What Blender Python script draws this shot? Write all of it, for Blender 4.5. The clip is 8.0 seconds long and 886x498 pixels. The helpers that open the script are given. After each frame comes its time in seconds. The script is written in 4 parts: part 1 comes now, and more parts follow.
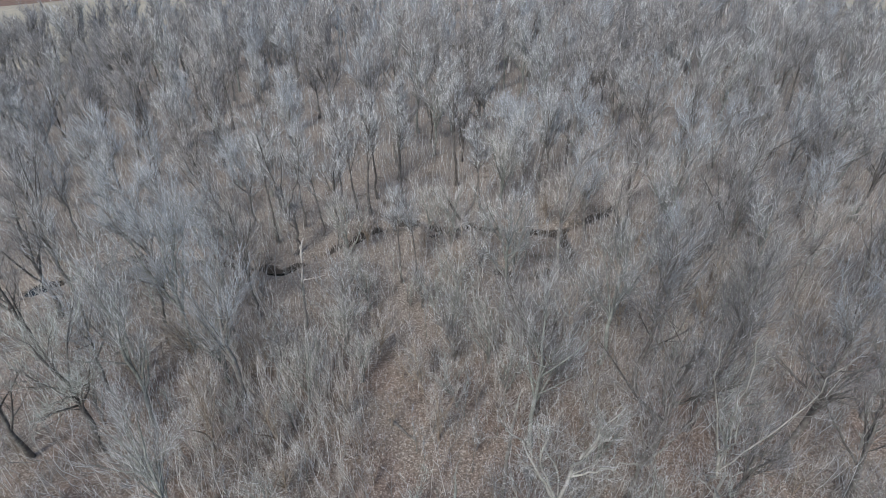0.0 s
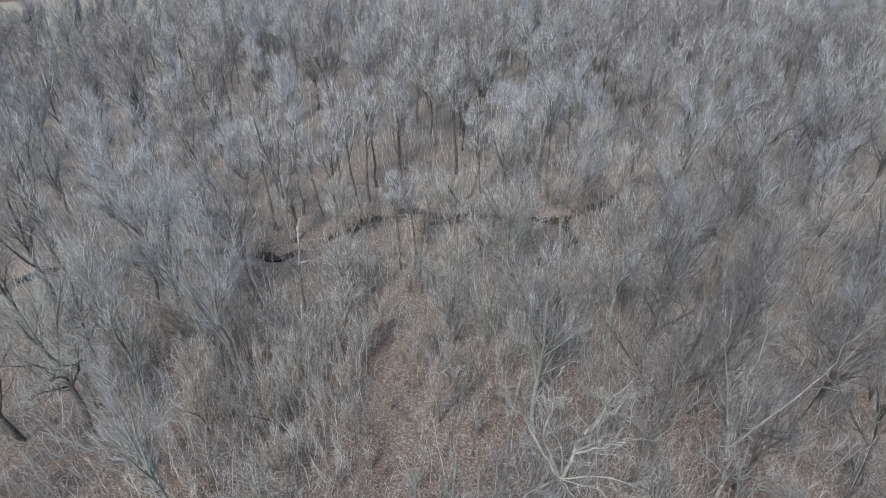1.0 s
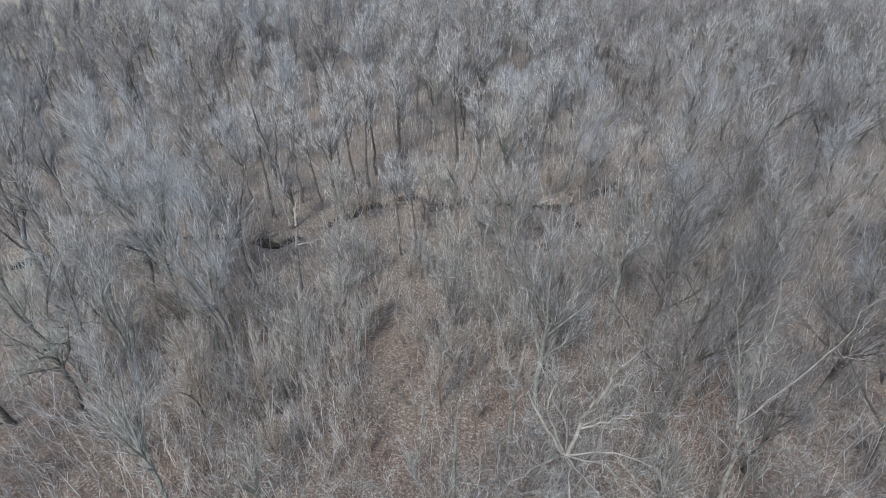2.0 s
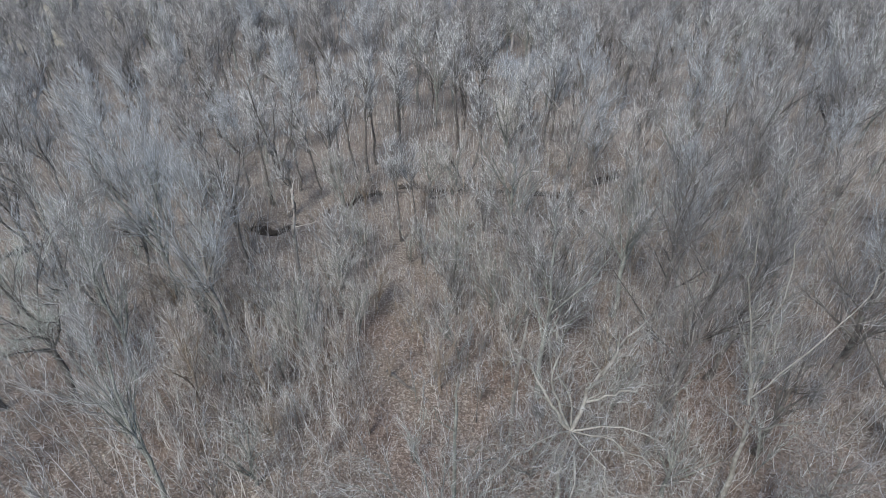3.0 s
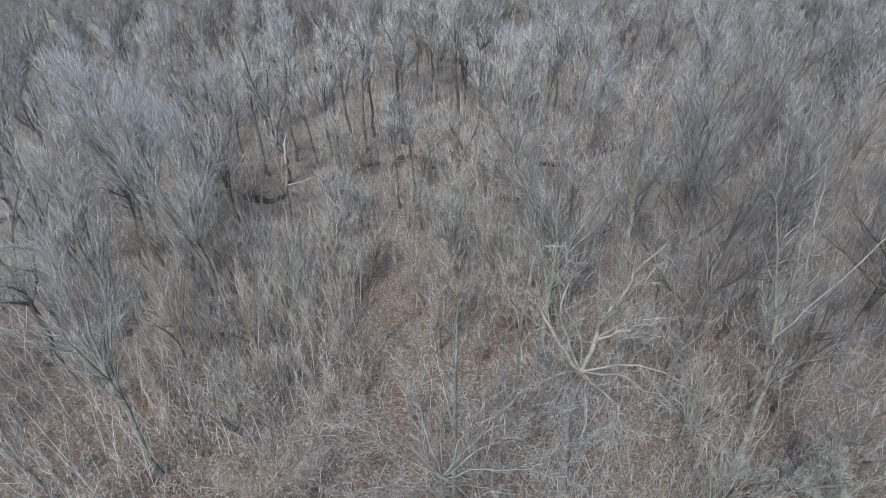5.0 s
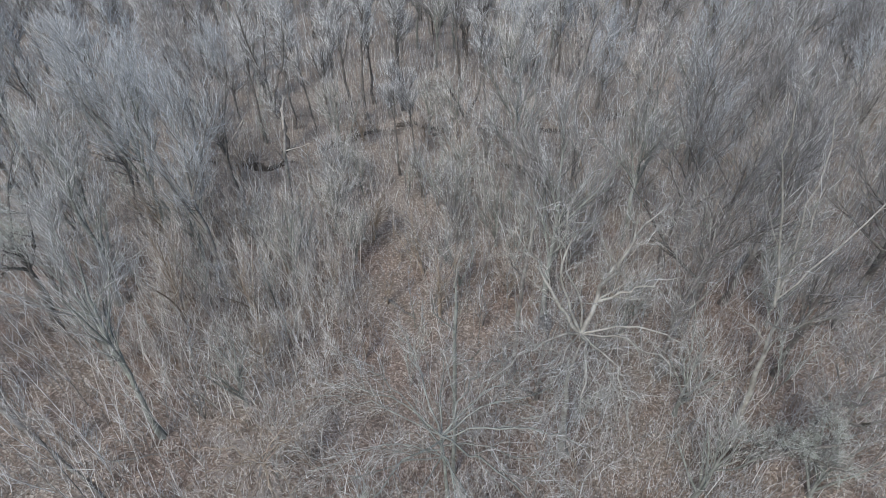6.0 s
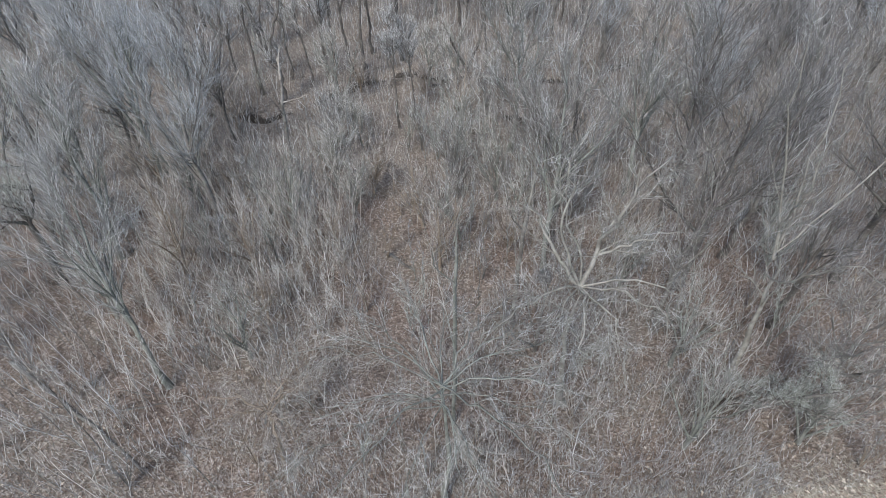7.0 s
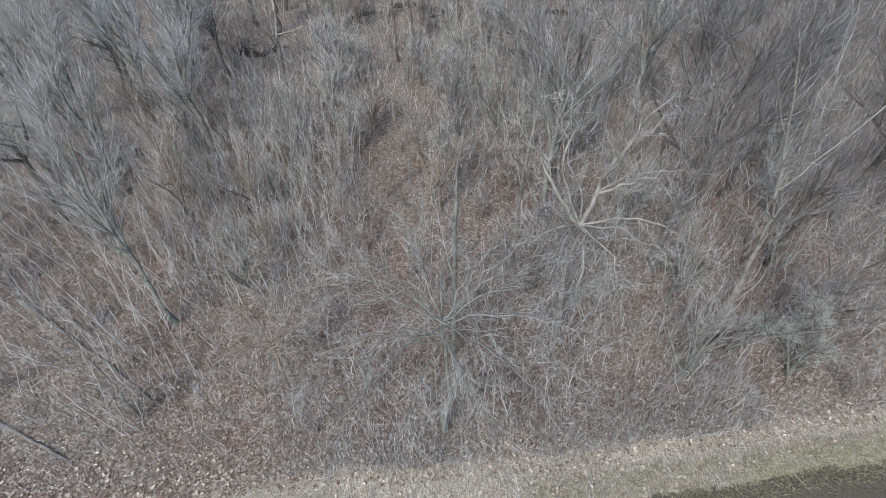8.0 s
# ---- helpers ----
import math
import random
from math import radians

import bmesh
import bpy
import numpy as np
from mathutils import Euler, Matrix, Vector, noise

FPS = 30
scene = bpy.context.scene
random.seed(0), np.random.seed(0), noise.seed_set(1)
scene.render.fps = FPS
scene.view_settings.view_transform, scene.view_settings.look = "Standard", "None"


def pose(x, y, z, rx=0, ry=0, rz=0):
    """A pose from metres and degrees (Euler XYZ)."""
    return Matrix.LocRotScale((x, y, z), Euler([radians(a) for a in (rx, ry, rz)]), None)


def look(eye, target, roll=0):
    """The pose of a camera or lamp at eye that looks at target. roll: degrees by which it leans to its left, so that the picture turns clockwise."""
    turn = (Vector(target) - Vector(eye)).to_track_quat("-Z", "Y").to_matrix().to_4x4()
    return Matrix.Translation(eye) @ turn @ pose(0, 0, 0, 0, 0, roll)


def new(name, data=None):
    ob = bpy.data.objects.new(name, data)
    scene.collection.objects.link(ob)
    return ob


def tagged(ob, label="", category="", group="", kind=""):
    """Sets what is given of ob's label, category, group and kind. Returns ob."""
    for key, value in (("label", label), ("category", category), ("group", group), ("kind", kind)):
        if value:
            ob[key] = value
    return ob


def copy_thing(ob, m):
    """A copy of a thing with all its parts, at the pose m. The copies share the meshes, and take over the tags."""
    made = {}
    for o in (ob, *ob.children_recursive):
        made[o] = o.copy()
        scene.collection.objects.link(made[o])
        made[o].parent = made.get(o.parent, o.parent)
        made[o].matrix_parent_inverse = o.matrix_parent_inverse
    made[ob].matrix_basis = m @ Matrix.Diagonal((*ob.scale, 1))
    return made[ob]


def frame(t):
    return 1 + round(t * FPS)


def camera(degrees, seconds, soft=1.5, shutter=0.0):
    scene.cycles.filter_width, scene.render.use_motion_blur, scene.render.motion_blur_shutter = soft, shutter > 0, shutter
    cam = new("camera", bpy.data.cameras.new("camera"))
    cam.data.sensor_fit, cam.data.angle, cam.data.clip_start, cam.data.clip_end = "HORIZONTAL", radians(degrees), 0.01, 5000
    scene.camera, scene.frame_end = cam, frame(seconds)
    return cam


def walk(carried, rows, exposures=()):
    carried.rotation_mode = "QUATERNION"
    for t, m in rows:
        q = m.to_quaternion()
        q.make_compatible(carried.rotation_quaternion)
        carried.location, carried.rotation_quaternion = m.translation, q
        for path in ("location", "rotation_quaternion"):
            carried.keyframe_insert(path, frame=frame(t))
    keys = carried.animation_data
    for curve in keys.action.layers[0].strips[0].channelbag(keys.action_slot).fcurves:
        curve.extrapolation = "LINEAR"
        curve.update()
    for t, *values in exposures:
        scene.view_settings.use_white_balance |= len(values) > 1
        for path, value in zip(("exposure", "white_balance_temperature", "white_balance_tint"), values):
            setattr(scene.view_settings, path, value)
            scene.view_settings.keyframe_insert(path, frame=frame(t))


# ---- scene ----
cam = camera(76.3, 8.0, soft=0.85)
METRES, EYE, TILT, LEAN, TURN = 10.0, 34.0, -32.0, 0.0, 0.0
ROWS = [
    (0.0, 0.0, 0.0, 0.0, 0.0, 0.0, -0.0),
    (0.5, 0.0027, 0.0489, -0.0788, 0.02, 0.04, 0.01),
    (1.0, 0.0046, 0.0981, -0.1574, 0.05, 0.1, 0.04),
    (1.5, 0.0071, 0.149, -0.2358, 0.1, 0.13, 0.08),
    (3.0, 0.0222, 0.2918, -0.4609, 0.38, 0.31, 0.36),
    (3.5, 0.0238, 0.3444, -0.5429, 0.43, 0.36, 0.4),
    (4.0, 0.0238, 0.3945, -0.6224, 0.43, 0.35, 0.43),
    (4.5, 0.0244, 0.4457, -0.7003, 0.45, 0.32, 0.49),
    (5.0, 0.028, 0.488, -0.766, 0.5, 0.25, 0.52),
    (5.4, 0.032, 0.510, -0.801, 0.57, 0.15, 0.55),
    (5.7, 0.034, 0.516, -0.811, 0.62, 0.05, 0.57),
    (5.8, 0.035, 0.516, -0.811, 0.64, -0.47, 0.58),
    (6.0, 0.035, 0.516, -0.811, 0.64, -2.54, 0.6),
    (6.4, 0.035, 0.516, -0.811, 0.65, -6.6, 0.63),
    (6.5, 0.035, 0.516, -0.811, 0.65, -7.06, 0.64),
    (7.0, 0.035, 0.516, -0.811, 0.66, -7.24, 0.64),
    (7.12, 0.035, 0.516, -0.811, 0.67, -7.4, 0.64),
    (7.5, 0.035, 0.516, -0.811, 0.68, -10.05, 0.64),
    (8.0, 0.035, 0.516, -0.811, 0.67, -13.48, 0.65),
]
walk(cam, [(t, pose(0, 0, EYE, TILT, LEAN, TURN) @ pose(METRES * x, METRES * y, METRES * z, 90 + pitch, roll, yaw)) for t, x, y, z, yaw, pitch, roll in ROWS])

# ---- light: high thin overcast, weak sun ----
SUN_ELEV, SUN_TURN = 48.0, 205.0
world = bpy.data.worlds.new("sky")
scene.world = world
world.use_nodes = True
wn = world.node_tree
sky = wn.nodes.new("ShaderNodeTexSky")
sky.sky_type = "NISHITA"
sky.sun_disc = False
sky.sun_elevation = radians(SUN_ELEV)
sky.sun_rotation = radians(SUN_TURN)
sky.air_density, sky.dust_density, sky.ozone_density = 1.0, 1.2, 1.0
wn.nodes["Background"].inputs["Strength"].default_value = 0.15
wn.links.new(sky.outputs["Color"], wn.nodes["Background"].inputs["Color"])

sun_data = bpy.data.lights.new("sun", "SUN")
sun_data.energy, sun_data.angle, sun_data.color = 2.2, radians(12), (1.0, 0.98, 0.95)
sun = new("sun", sun_data)
az = radians(SUN_TURN)
sun_at = Vector((math.sin(az) * math.cos(radians(SUN_ELEV)), math.cos(az) * math.cos(radians(SUN_ELEV)), math.sin(radians(SUN_ELEV)))) * 100
sun.matrix_world = look(sun_at, (0, 0, 0))
scene.view_settings.exposure = 0.46


# ---- materials ----
def material(name, rough=0.85):
    m = bpy.data.materials.new(name)
    m.use_nodes = True
    b = m.node_tree.nodes["Principled BSDF"]
    b.inputs["Roughness"].default_value = rough
    b.inputs["Specular IOR Level"].default_value = 0.25
    return m, m.node_tree, b


def ramp(nt, fac, stops, interpolation="LINEAR"):
    r = nt.nodes.new("ShaderNodeValToRGB")
    r.color_ramp.interpolation = interpolation
    while len(r.color_ramp.elements) < len(stops):
        r.color_ramp.elements.new(0.5)
    for e, (p, c) in zip(r.color_ramp.elements, stops):
        e.position, e.color = p, (*c, 1)
    nt.links.new(fac, r.inputs["Fac"])
    return r.outputs["Color"]


def coords(nt, scale=(1, 1, 1), kind="Object"):
    tc = nt.nodes.new("ShaderNodeTexCoord")
    mp = nt.nodes.new("ShaderNodeMapping")
    mp.inputs["Scale"].default_value = scale
    nt.links.new(tc.outputs[kind], mp.inputs["Vector"])
    return mp.outputs["Vector"]


def noise_tex(nt, vec, scale, detail=4.0, rough=0.6):
    n = nt.nodes.new("ShaderNodeTexNoise")
    n.inputs["Scale"].default_value, n.inputs["Detail"].default_value, n.inputs["Roughness"].default_value = scale, detail, rough
    nt.links.new(vec, n.inputs["Vector"])
    return n.outputs["Fac"]


def mix(nt, fac, a, b, blend="MIX"):
    m = nt.nodes.new("ShaderNodeMix")
    m.data_type, m.blend_type = "RGBA", blend
    for sock, v in ((m.inputs["Factor"], fac), (m.inputs["A"], a), (m.inputs["B"], b)):
        if isinstance(v, (int, float)):
            sock.default_value = v
        elif isinstance(v, tuple):
            sock.default_value = (*v, 1)
        else:
            nt.links.new(v, sock)
    return m.outputs["Result"]


def mathn(nt, op, a, b=None, clamp=False):
    m = nt.nodes.new("ShaderNodeMath")
    m.operation, m.use_clamp = op, clamp
    for sock, v in zip(m.inputs, (a, b)):
        if isinstance(v, (int, float)):
            sock.default_value = v
        elif v is not None:
            nt.links.new(v, sock)
    return m.outputs["Value"]


def bump(nt, b, height, strength, distance):
    n = nt.nodes.new("ShaderNodeBump")
    n.inputs["Strength"].default_value, n.inputs["Distance"].default_value = strength, distance
    nt.links.new(height, n.inputs["Height"])
    nt.links.new(n.outputs["Normal"], b.inputs["Normal"])


def bark(name, dark, mid, pale, patch=1.2, grain=7.0, lichen=0.0):
    """Bark: long grain, patches, and grey-green lichen in flecks. A little tone of its own for each tree."""
    m, nt, b = material(name, 0.9)
    v = coords(nt, (1, 1, 0.28))
    g = noise_tex(nt, v, grain, 6, 0.7)
    p = noise_tex(nt, coords(nt), patch, 3, 0.55)
    c = ramp(nt, g, [(0.3, dark), (0.5, mid), (0.72, pale)])
    c2 = ramp(nt, p, [(0.38, dark), (0.52, mid), (0.62, pale)])
    c = mix(nt, 0.5, c, c2)
    if lichen:
        l = noise_tex(nt, coords(nt), 3.4, 5, 0.65)
        c = mix(nt, mathn(nt, "MULTIPLY", ramp(nt, l, [(0.52, (0, 0, 0)), (0.62, (1, 1, 1))]), lichen), c, (0.29, 0.32, 0.275))
    info = nt.nodes.new("ShaderNodeObjectInfo")
    tone = nt.nodes.new("ShaderNodeMapRange")
    tone.inputs["To Min"].default_value, tone.inputs["To Max"].default_value = 0.85, 1.15
    nt.links.new(info.outputs["Random"], tone.inputs["Value"])
    c = mix(nt, 1.0, c, tone.outputs["Result"], "MULTIPLY")
    nt.links.new(c, b.inputs["Base Color"])
    bump(nt, b, g, 0.6, 0.02)
    return m


def twig(name, base, alt, bleached=1.25, share=0.05):
    """Twig bark: fine mottling, each shoot a tone of its own, and a share of them bleached."""
    m, nt, b = material(name, 0.8)
    n = noise_tex(nt, coords(nt), 2.2, 3, 0.6)
    geo = nt.nodes.new("ShaderNodeNewGeometry")
    f = mathn(nt, "ADD", mathn(nt, "MULTIPLY", n, 0.5), mathn(nt, "MULTIPLY", geo.outputs["Random Per Island"], 0.75))
    half = tuple(0.62 * a + 0.38 * b for a, b in zip(base, alt))
    c = ramp(nt, f, [(0.2, base), (0.68, half), (0.97 - share, alt), (1.0 - share, tuple(min(0.7, bleached * a) for a in alt))])
    nt.links.new(c, b.inputs["Base Color"])
    return m


BARK_GREY = bark("grey_bark", (0.09, 0.08, 0.07), (0.18, 0.165, 0.15), (0.28, 0.27, 0.25), lichen=0.5)
BARK_DARK = bark("dark_bark", (0.06, 0.052, 0.046), (0.115, 0.104, 0.094), (0.20, 0.185, 0.17), lichen=0.25)
BARK_PALE = bark("pale_mottled_bark", (0.15, 0.138, 0.118), (0.27, 0.257, 0.226), (0.41, 0.397, 0.36), patch=2.2, lichen=0.3)
BARK_LICHEN = bark("lichen_bark", (0.10, 0.10, 0.088), (0.19, 0.195, 0.172), (0.31, 0.32, 0.285), lichen=0.5)
BARK_DEAD = bark("weathered_dead_wood", (0.20, 0.17, 0.14), (0.36, 0.33, 0.29), (0.58, 0.55, 0.50), grain=14)
BARK_TAN = bark("tan_bark", (0.15, 0.12, 0.09), (0.27, 0.22, 0.17), (0.40, 0.34, 0.27))
TWIG_GREY = twig("grey_twigs", (0.15, 0.149, 0.144), (0.44, 0.44, 0.43), 1.45, 0.15)
TWIG_COOL = twig("cool_grey_twigs", (0.18, 0.189, 0.194), (0.47, 0.488, 0.50))
TWIG_PALE = twig("pale_twigs", (0.22, 0.21, 0.185), (0.64, 0.625, 0.58))
TWIG_LICHEN = twig("lichened_twigs", (0.19, 0.20, 0.175), (0.58, 0.605, 0.54))
TWIG_TAN = twig("tan_twigs", (0.20, 0.176, 0.157), (0.60, 0.555, 0.51))
# also carries the lens falloff given to side and far crowns
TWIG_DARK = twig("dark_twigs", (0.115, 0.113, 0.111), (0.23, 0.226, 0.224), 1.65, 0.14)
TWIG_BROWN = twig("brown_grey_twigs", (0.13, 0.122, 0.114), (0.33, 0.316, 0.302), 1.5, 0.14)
# a bluer, flatter grey, used on far crowns only
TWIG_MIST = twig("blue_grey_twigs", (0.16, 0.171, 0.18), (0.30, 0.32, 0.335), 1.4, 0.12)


def zone(nt, name):
    a = nt.nodes.new("ShaderNodeAttribute")
    a.attribute_name = name
    return a.outputs["Fac"]


def litter_material():
    """Leaf litter: leaf-sized flakes in russet, brown, tan and straw; mud in the creek; dry grass, green grass and a dirt lane at the edge."""
    m, nt, b = material("leaf_litter", 0.95)
    v = coords(nt)
    cells = nt.nodes.new("ShaderNodeTexVoronoi")
    cells.inputs["Scale"].default_value = 10.5
    nt.links.new(v, cells.inputs["Vector"])
    sep = nt.nodes.new("ShaderNodeSeparateColor")
    nt.links.new(cells.outputs["Color"], sep.inputs["Color"])
    russet = ramp(nt, sep.outputs["Red"], [(0.0, (0.072, 0.051, 0.041)), (0.4, (0.16, 0.115, 0.094)), (0.75, (0.25, 0.187, 0.156)), (0.97, (0.50, 0.42, 0.36))])
    tan = ramp(nt, sep.outputs["Red"], [(0.0, (0.09, 0.076, 0.063)), (0.4, (0.195, 0.166, 0.14)), (0.75, (0.30, 0.262, 0.222)), (0.97, (0.56, 0.51, 0.44))])
    patch = noise_tex(nt, v, 0.13, 4, 0.6)
    flat = mathn(nt, "ADD", patch, mathn(nt, "MULTIPLY", zone(nt, "flat"), 0.3))
    c = mix(nt, ramp(nt, flat, [(0.42, (0, 0, 0)), (0.58, (1, 1, 1))]), russet, tan)
    fine = noise_tex(nt, v, 30, 3, 0.7)
    c = mix(nt, 0.35, c, ramp(nt, fine, [(0.3, (0.06, 0.045, 0.035)), (0.7, (0.33, 0.27, 0.21))]))
    damp = noise_tex(nt, v, 0.42, 4, 0.65)
    c = mix(nt, ramp(nt, damp, [(0.56, (0, 0, 0)), (0.68, (0.55, 0.55, 0.55))]), c, (0.05, 0.038, 0.03))
    ragged = mathn(nt, "SUBTRACT", noise_tex(nt, v, 1.1, 7, 0.78), 0.5)

    def edge(name, spread=0.9):
        s = mathn(nt, "ADD", zone(nt, name), mathn(nt, "MULTIPLY", ragged, spread))
        return ramp(nt, s, [(0.44, (0, 0, 0)), (0.56, (1, 1, 1))])

    mud = ramp(nt, noise_tex(nt, v, 5, 5, 0.7), [(0.3, (0.028, 0.024, 0.02)), (0.7, (0.085, 0.07, 0.055))])
    c = mix(nt, edge("mud"), c, mud)
    straw = ramp(nt, noise_tex(nt, coords(nt, (22, 5, 5)), 1.0, 5, 0.75), [(0.34, (0.13, 0.11, 0.084)), (0.5, (0.34, 0.30, 0.24)), (0.66, (0.62, 0.575, 0.49))])
    c = mix(nt, edge("straw", 1.7), c, straw)
    green = ramp(nt, noise_tex(nt, coords(nt, (26, 7, 7)), 1.0, 5, 0.75), [(0.3, (0.16, 0.145, 0.09)), (0.5, (0.33, 0.31, 0.21)), (0.70, (0.58, 0.55, 0.42))])
    c = mix(nt, edge("green", 1.5), c, green)
    dirt = ramp(nt, noise_tex(nt, v, 14, 6, 0.75), [(0.3, (0.05, 0.042, 0.032)), (0.5, (0.10, 0.086, 0.066)), (0.72, (0.22, 0.19, 0.15))])
    c = mix(nt, edge("lane", 1.5), c, dirt)
    nt.links.new(c, b.inputs["Base Color"])
    h = mathn(nt, "ADD", cells.outputs["Distance"], mathn(nt, "MULTIPLY", fine, 0.5))
    bump(nt, b, h, 0.8, 0.05)
    return m


def leaf_material():
    m, nt, b = material("dry_leaf", 0.75)
    geo = nt.nodes.new("ShaderNodeNewGeometry")
    c = ramp(nt, geo.outputs["Random Per Island"], [(0.0, (0.10, 0.068, 0.053)), (0.4, (0.185, 0.135, 0.108)), (0.75, (0.275, 0.216, 0.176)), (0.95, (0.37, 0.32, 0.27)), (1.0, (0.52, 0.47, 0.41))])
    n = noise_tex(nt, coords(nt), 25, 3, 0.6)
    c = mix(nt, 0.25, c, ramp(nt, n, [(0.3, (0.09, 0.06, 0.045)), (0.7, (0.45, 0.36, 0.28))]))
    nt.links.new(c, b.inputs["Base Color"])
    return m


def pale_leaf_material():
    m, nt, b = material("bleached_leaf", 0.7)
    geo = nt.nodes.new("ShaderNodeNewGeometry")
    c = ramp(nt, geo.outputs["Random Per Island"], [(0.0, (0.36, 0.29, 0.22)), (0.5, (0.54, 0.46, 0.37)), (1.0, (0.76, 0.70, 0.60))])
    n = noise_tex(nt, coords(nt), 25, 3, 0.6)
    c = mix(nt, 0.2, c, ramp(nt, n, [(0.3, (0.3, 0.24, 0.18)), (0.7, (0.7, 0.62, 0.52))]))
    nt.links.new(c, b.inputs["Base Color"])
    return m


def field_material(name, a, c2, c3, scale):
    m, nt, b = material(name, 0.95)
    v = coords(nt)
    c = ramp(nt, noise_tex(nt, coords(nt, (1, 0.25, 1)), scale, 6, 0.7), [(0.3, a), (0.5, c2), (0.7, c3)])
    c = mix(nt, 0.4, c, ramp(nt, noise_tex(nt, v, 0.05, 4, 0.6), [(0.35, a), (0.65, c3)]))
    nt.links.new(c, b.inputs["Base Color"])
    return m


def water_material():
    m, nt, b = material("creek_water", 0.06)
    b.inputs["Base Color"].default_value = (0.02, 0.022, 0.02, 1)
    b.inputs["Specular IOR Level"].default_value = 0.5
    bump(nt, b, noise_tex(nt, coords(nt), 3, 3, 0.5), 0.12, 0.03)
    return m


LITTER = litter_material()
LEAF, PALE_LEAF = leaf_material(), pale_leaf_material()
PLOUGH = field_material("ploughed_soil", (0.10, 0.062, 0.045), (0.15, 0.095, 0.07), (0.20, 0.135, 0.10), 0.6)
SOIL = field_material("bare_dark_soil", (0.03, 0.024, 0.019), (0.065, 0.05, 0.04), (0.11, 0.085, 0.065), 9.0)
STUBBLE = field_material("dry_field_grass", (0.20, 0.18, 0.13), (0.30, 0.265, 0.20), (0.40, 0.36, 0.28), 0.7)
WATER = water_material()


# ---- geometry helpers ----
class Bundle:
    """Gathers vertices, quads and triangles, and makes one mesh of them."""

    def __init__(self):
        self.v, self.q, self.t, self.n = [], [], [], 0

    def add(self, verts, quads=None, tris=None):
        self.v.append(verts)
        if quads is not None and len(quads):
            self.q.append(quads + self.n)
        if tris is not None and len(tris):
            self.t.append(tris + self.n)
        self.n += len(verts)

    def arrays(self):
        v = np.concatenate(self.v) if self.v else np.zeros((0, 3))
        q = np.concatenate(self.q) if self.q else np.zeros((0, 4), int)
        t = np.concatenate(self.t) if self.t else np.zeros((0, 3), int)
        return v, q, t

    def mesh(self, name, mat, smooth=True):
        v, q, t = self.arrays()
        return mesh_of(name, v, q, t, mat, smooth)


def mesh_of(name, v, q, t, mat, smooth=True):
    me = bpy.data.meshes.new(name)
    me.vertices.add(len(v))
    me.vertices.foreach_set("co", np.ascontiguousarray(v, dtype=np.float32).ravel())
    loops = np.concatenate([q.ravel(), t.ravel()]).astype(np.int32)
    me.loops.add(len(loops))
    me.loops.foreach_set("vertex_index", loops)
    me.polygons.add(len(q) + len(t))
    starts = np.concatenate([np.arange(len(q)) * 4, len(q) * 4 + np.arange(len(t)) * 3]).astype(np.int32)
    me.polygons.foreach_set("loop_start", starts)
    me.polygons.foreach_set("use_smooth", np.full(len(q) + len(t), smooth))
    me.update(calc_edges=True)
    me.materials.append(mat)
    return me


def unit(a):
    return a / np.maximum(np.linalg.norm(a, axis=-1, keepdims=True), 1e-9)


def tubes(bundle, P, R, sides, knots=None):
    """Tapered round limbs along the lines P (n, k, 3) with radii R (n, k); the last point is a tip."""
    n, k = P.shape[:2]
    if not n:
        return
    T = unit(np.gradient(P, axis=1))
    ref = np.where(np.abs(T[..., 2:3]) > 0.8, np.array([1.0, 0.15, 0.0]), np.array([0.1, 0.0, 1.0]))
    A = unit(np.cross(T, ref))
    B = np.cross(T, A)
    ang = np.arange(sides) * 2 * np.pi / sides
    ring = A[:, :, None] * np.cos(ang)[None, None, :, None] + B[:, :, None] * np.sin(ang)[None, None, :, None]
    rad = R[:, :, None, None]
    if knots is not None:
        rad = rad * (1 + knots)
    V = P[:, :, None] + ring * rad
    body = V[:, :-1].reshape(n, -1, 3)
    verts = np.concatenate([body, P[:, -1:]], axis=1)
    per = (k - 1) * sides + 1
    i, s = np.meshgrid(np.arange(k - 2), np.arange(sides), indexing="ij")
    s2 = (s + 1) % sides
    quad = np.stack([i * sides + s, i * sides + s2, (i + 1) * sides + s2, (i + 1) * sides + s], -1).reshape(-1, 4)
    s = np.arange(sides)
    tri = np.stack([(k - 2) * sides + s, (k - 2) * sides + (s + 1) % sides, np.full(sides, per - 1)], -1)
    off = (np.arange(n) * per)[:, None, None]
    bundle.add(verts.reshape(-1, 3), (quad[None] + off).reshape(-1, 4) if k > 2 else None, (tri[None] + off).reshape(-1, 3))


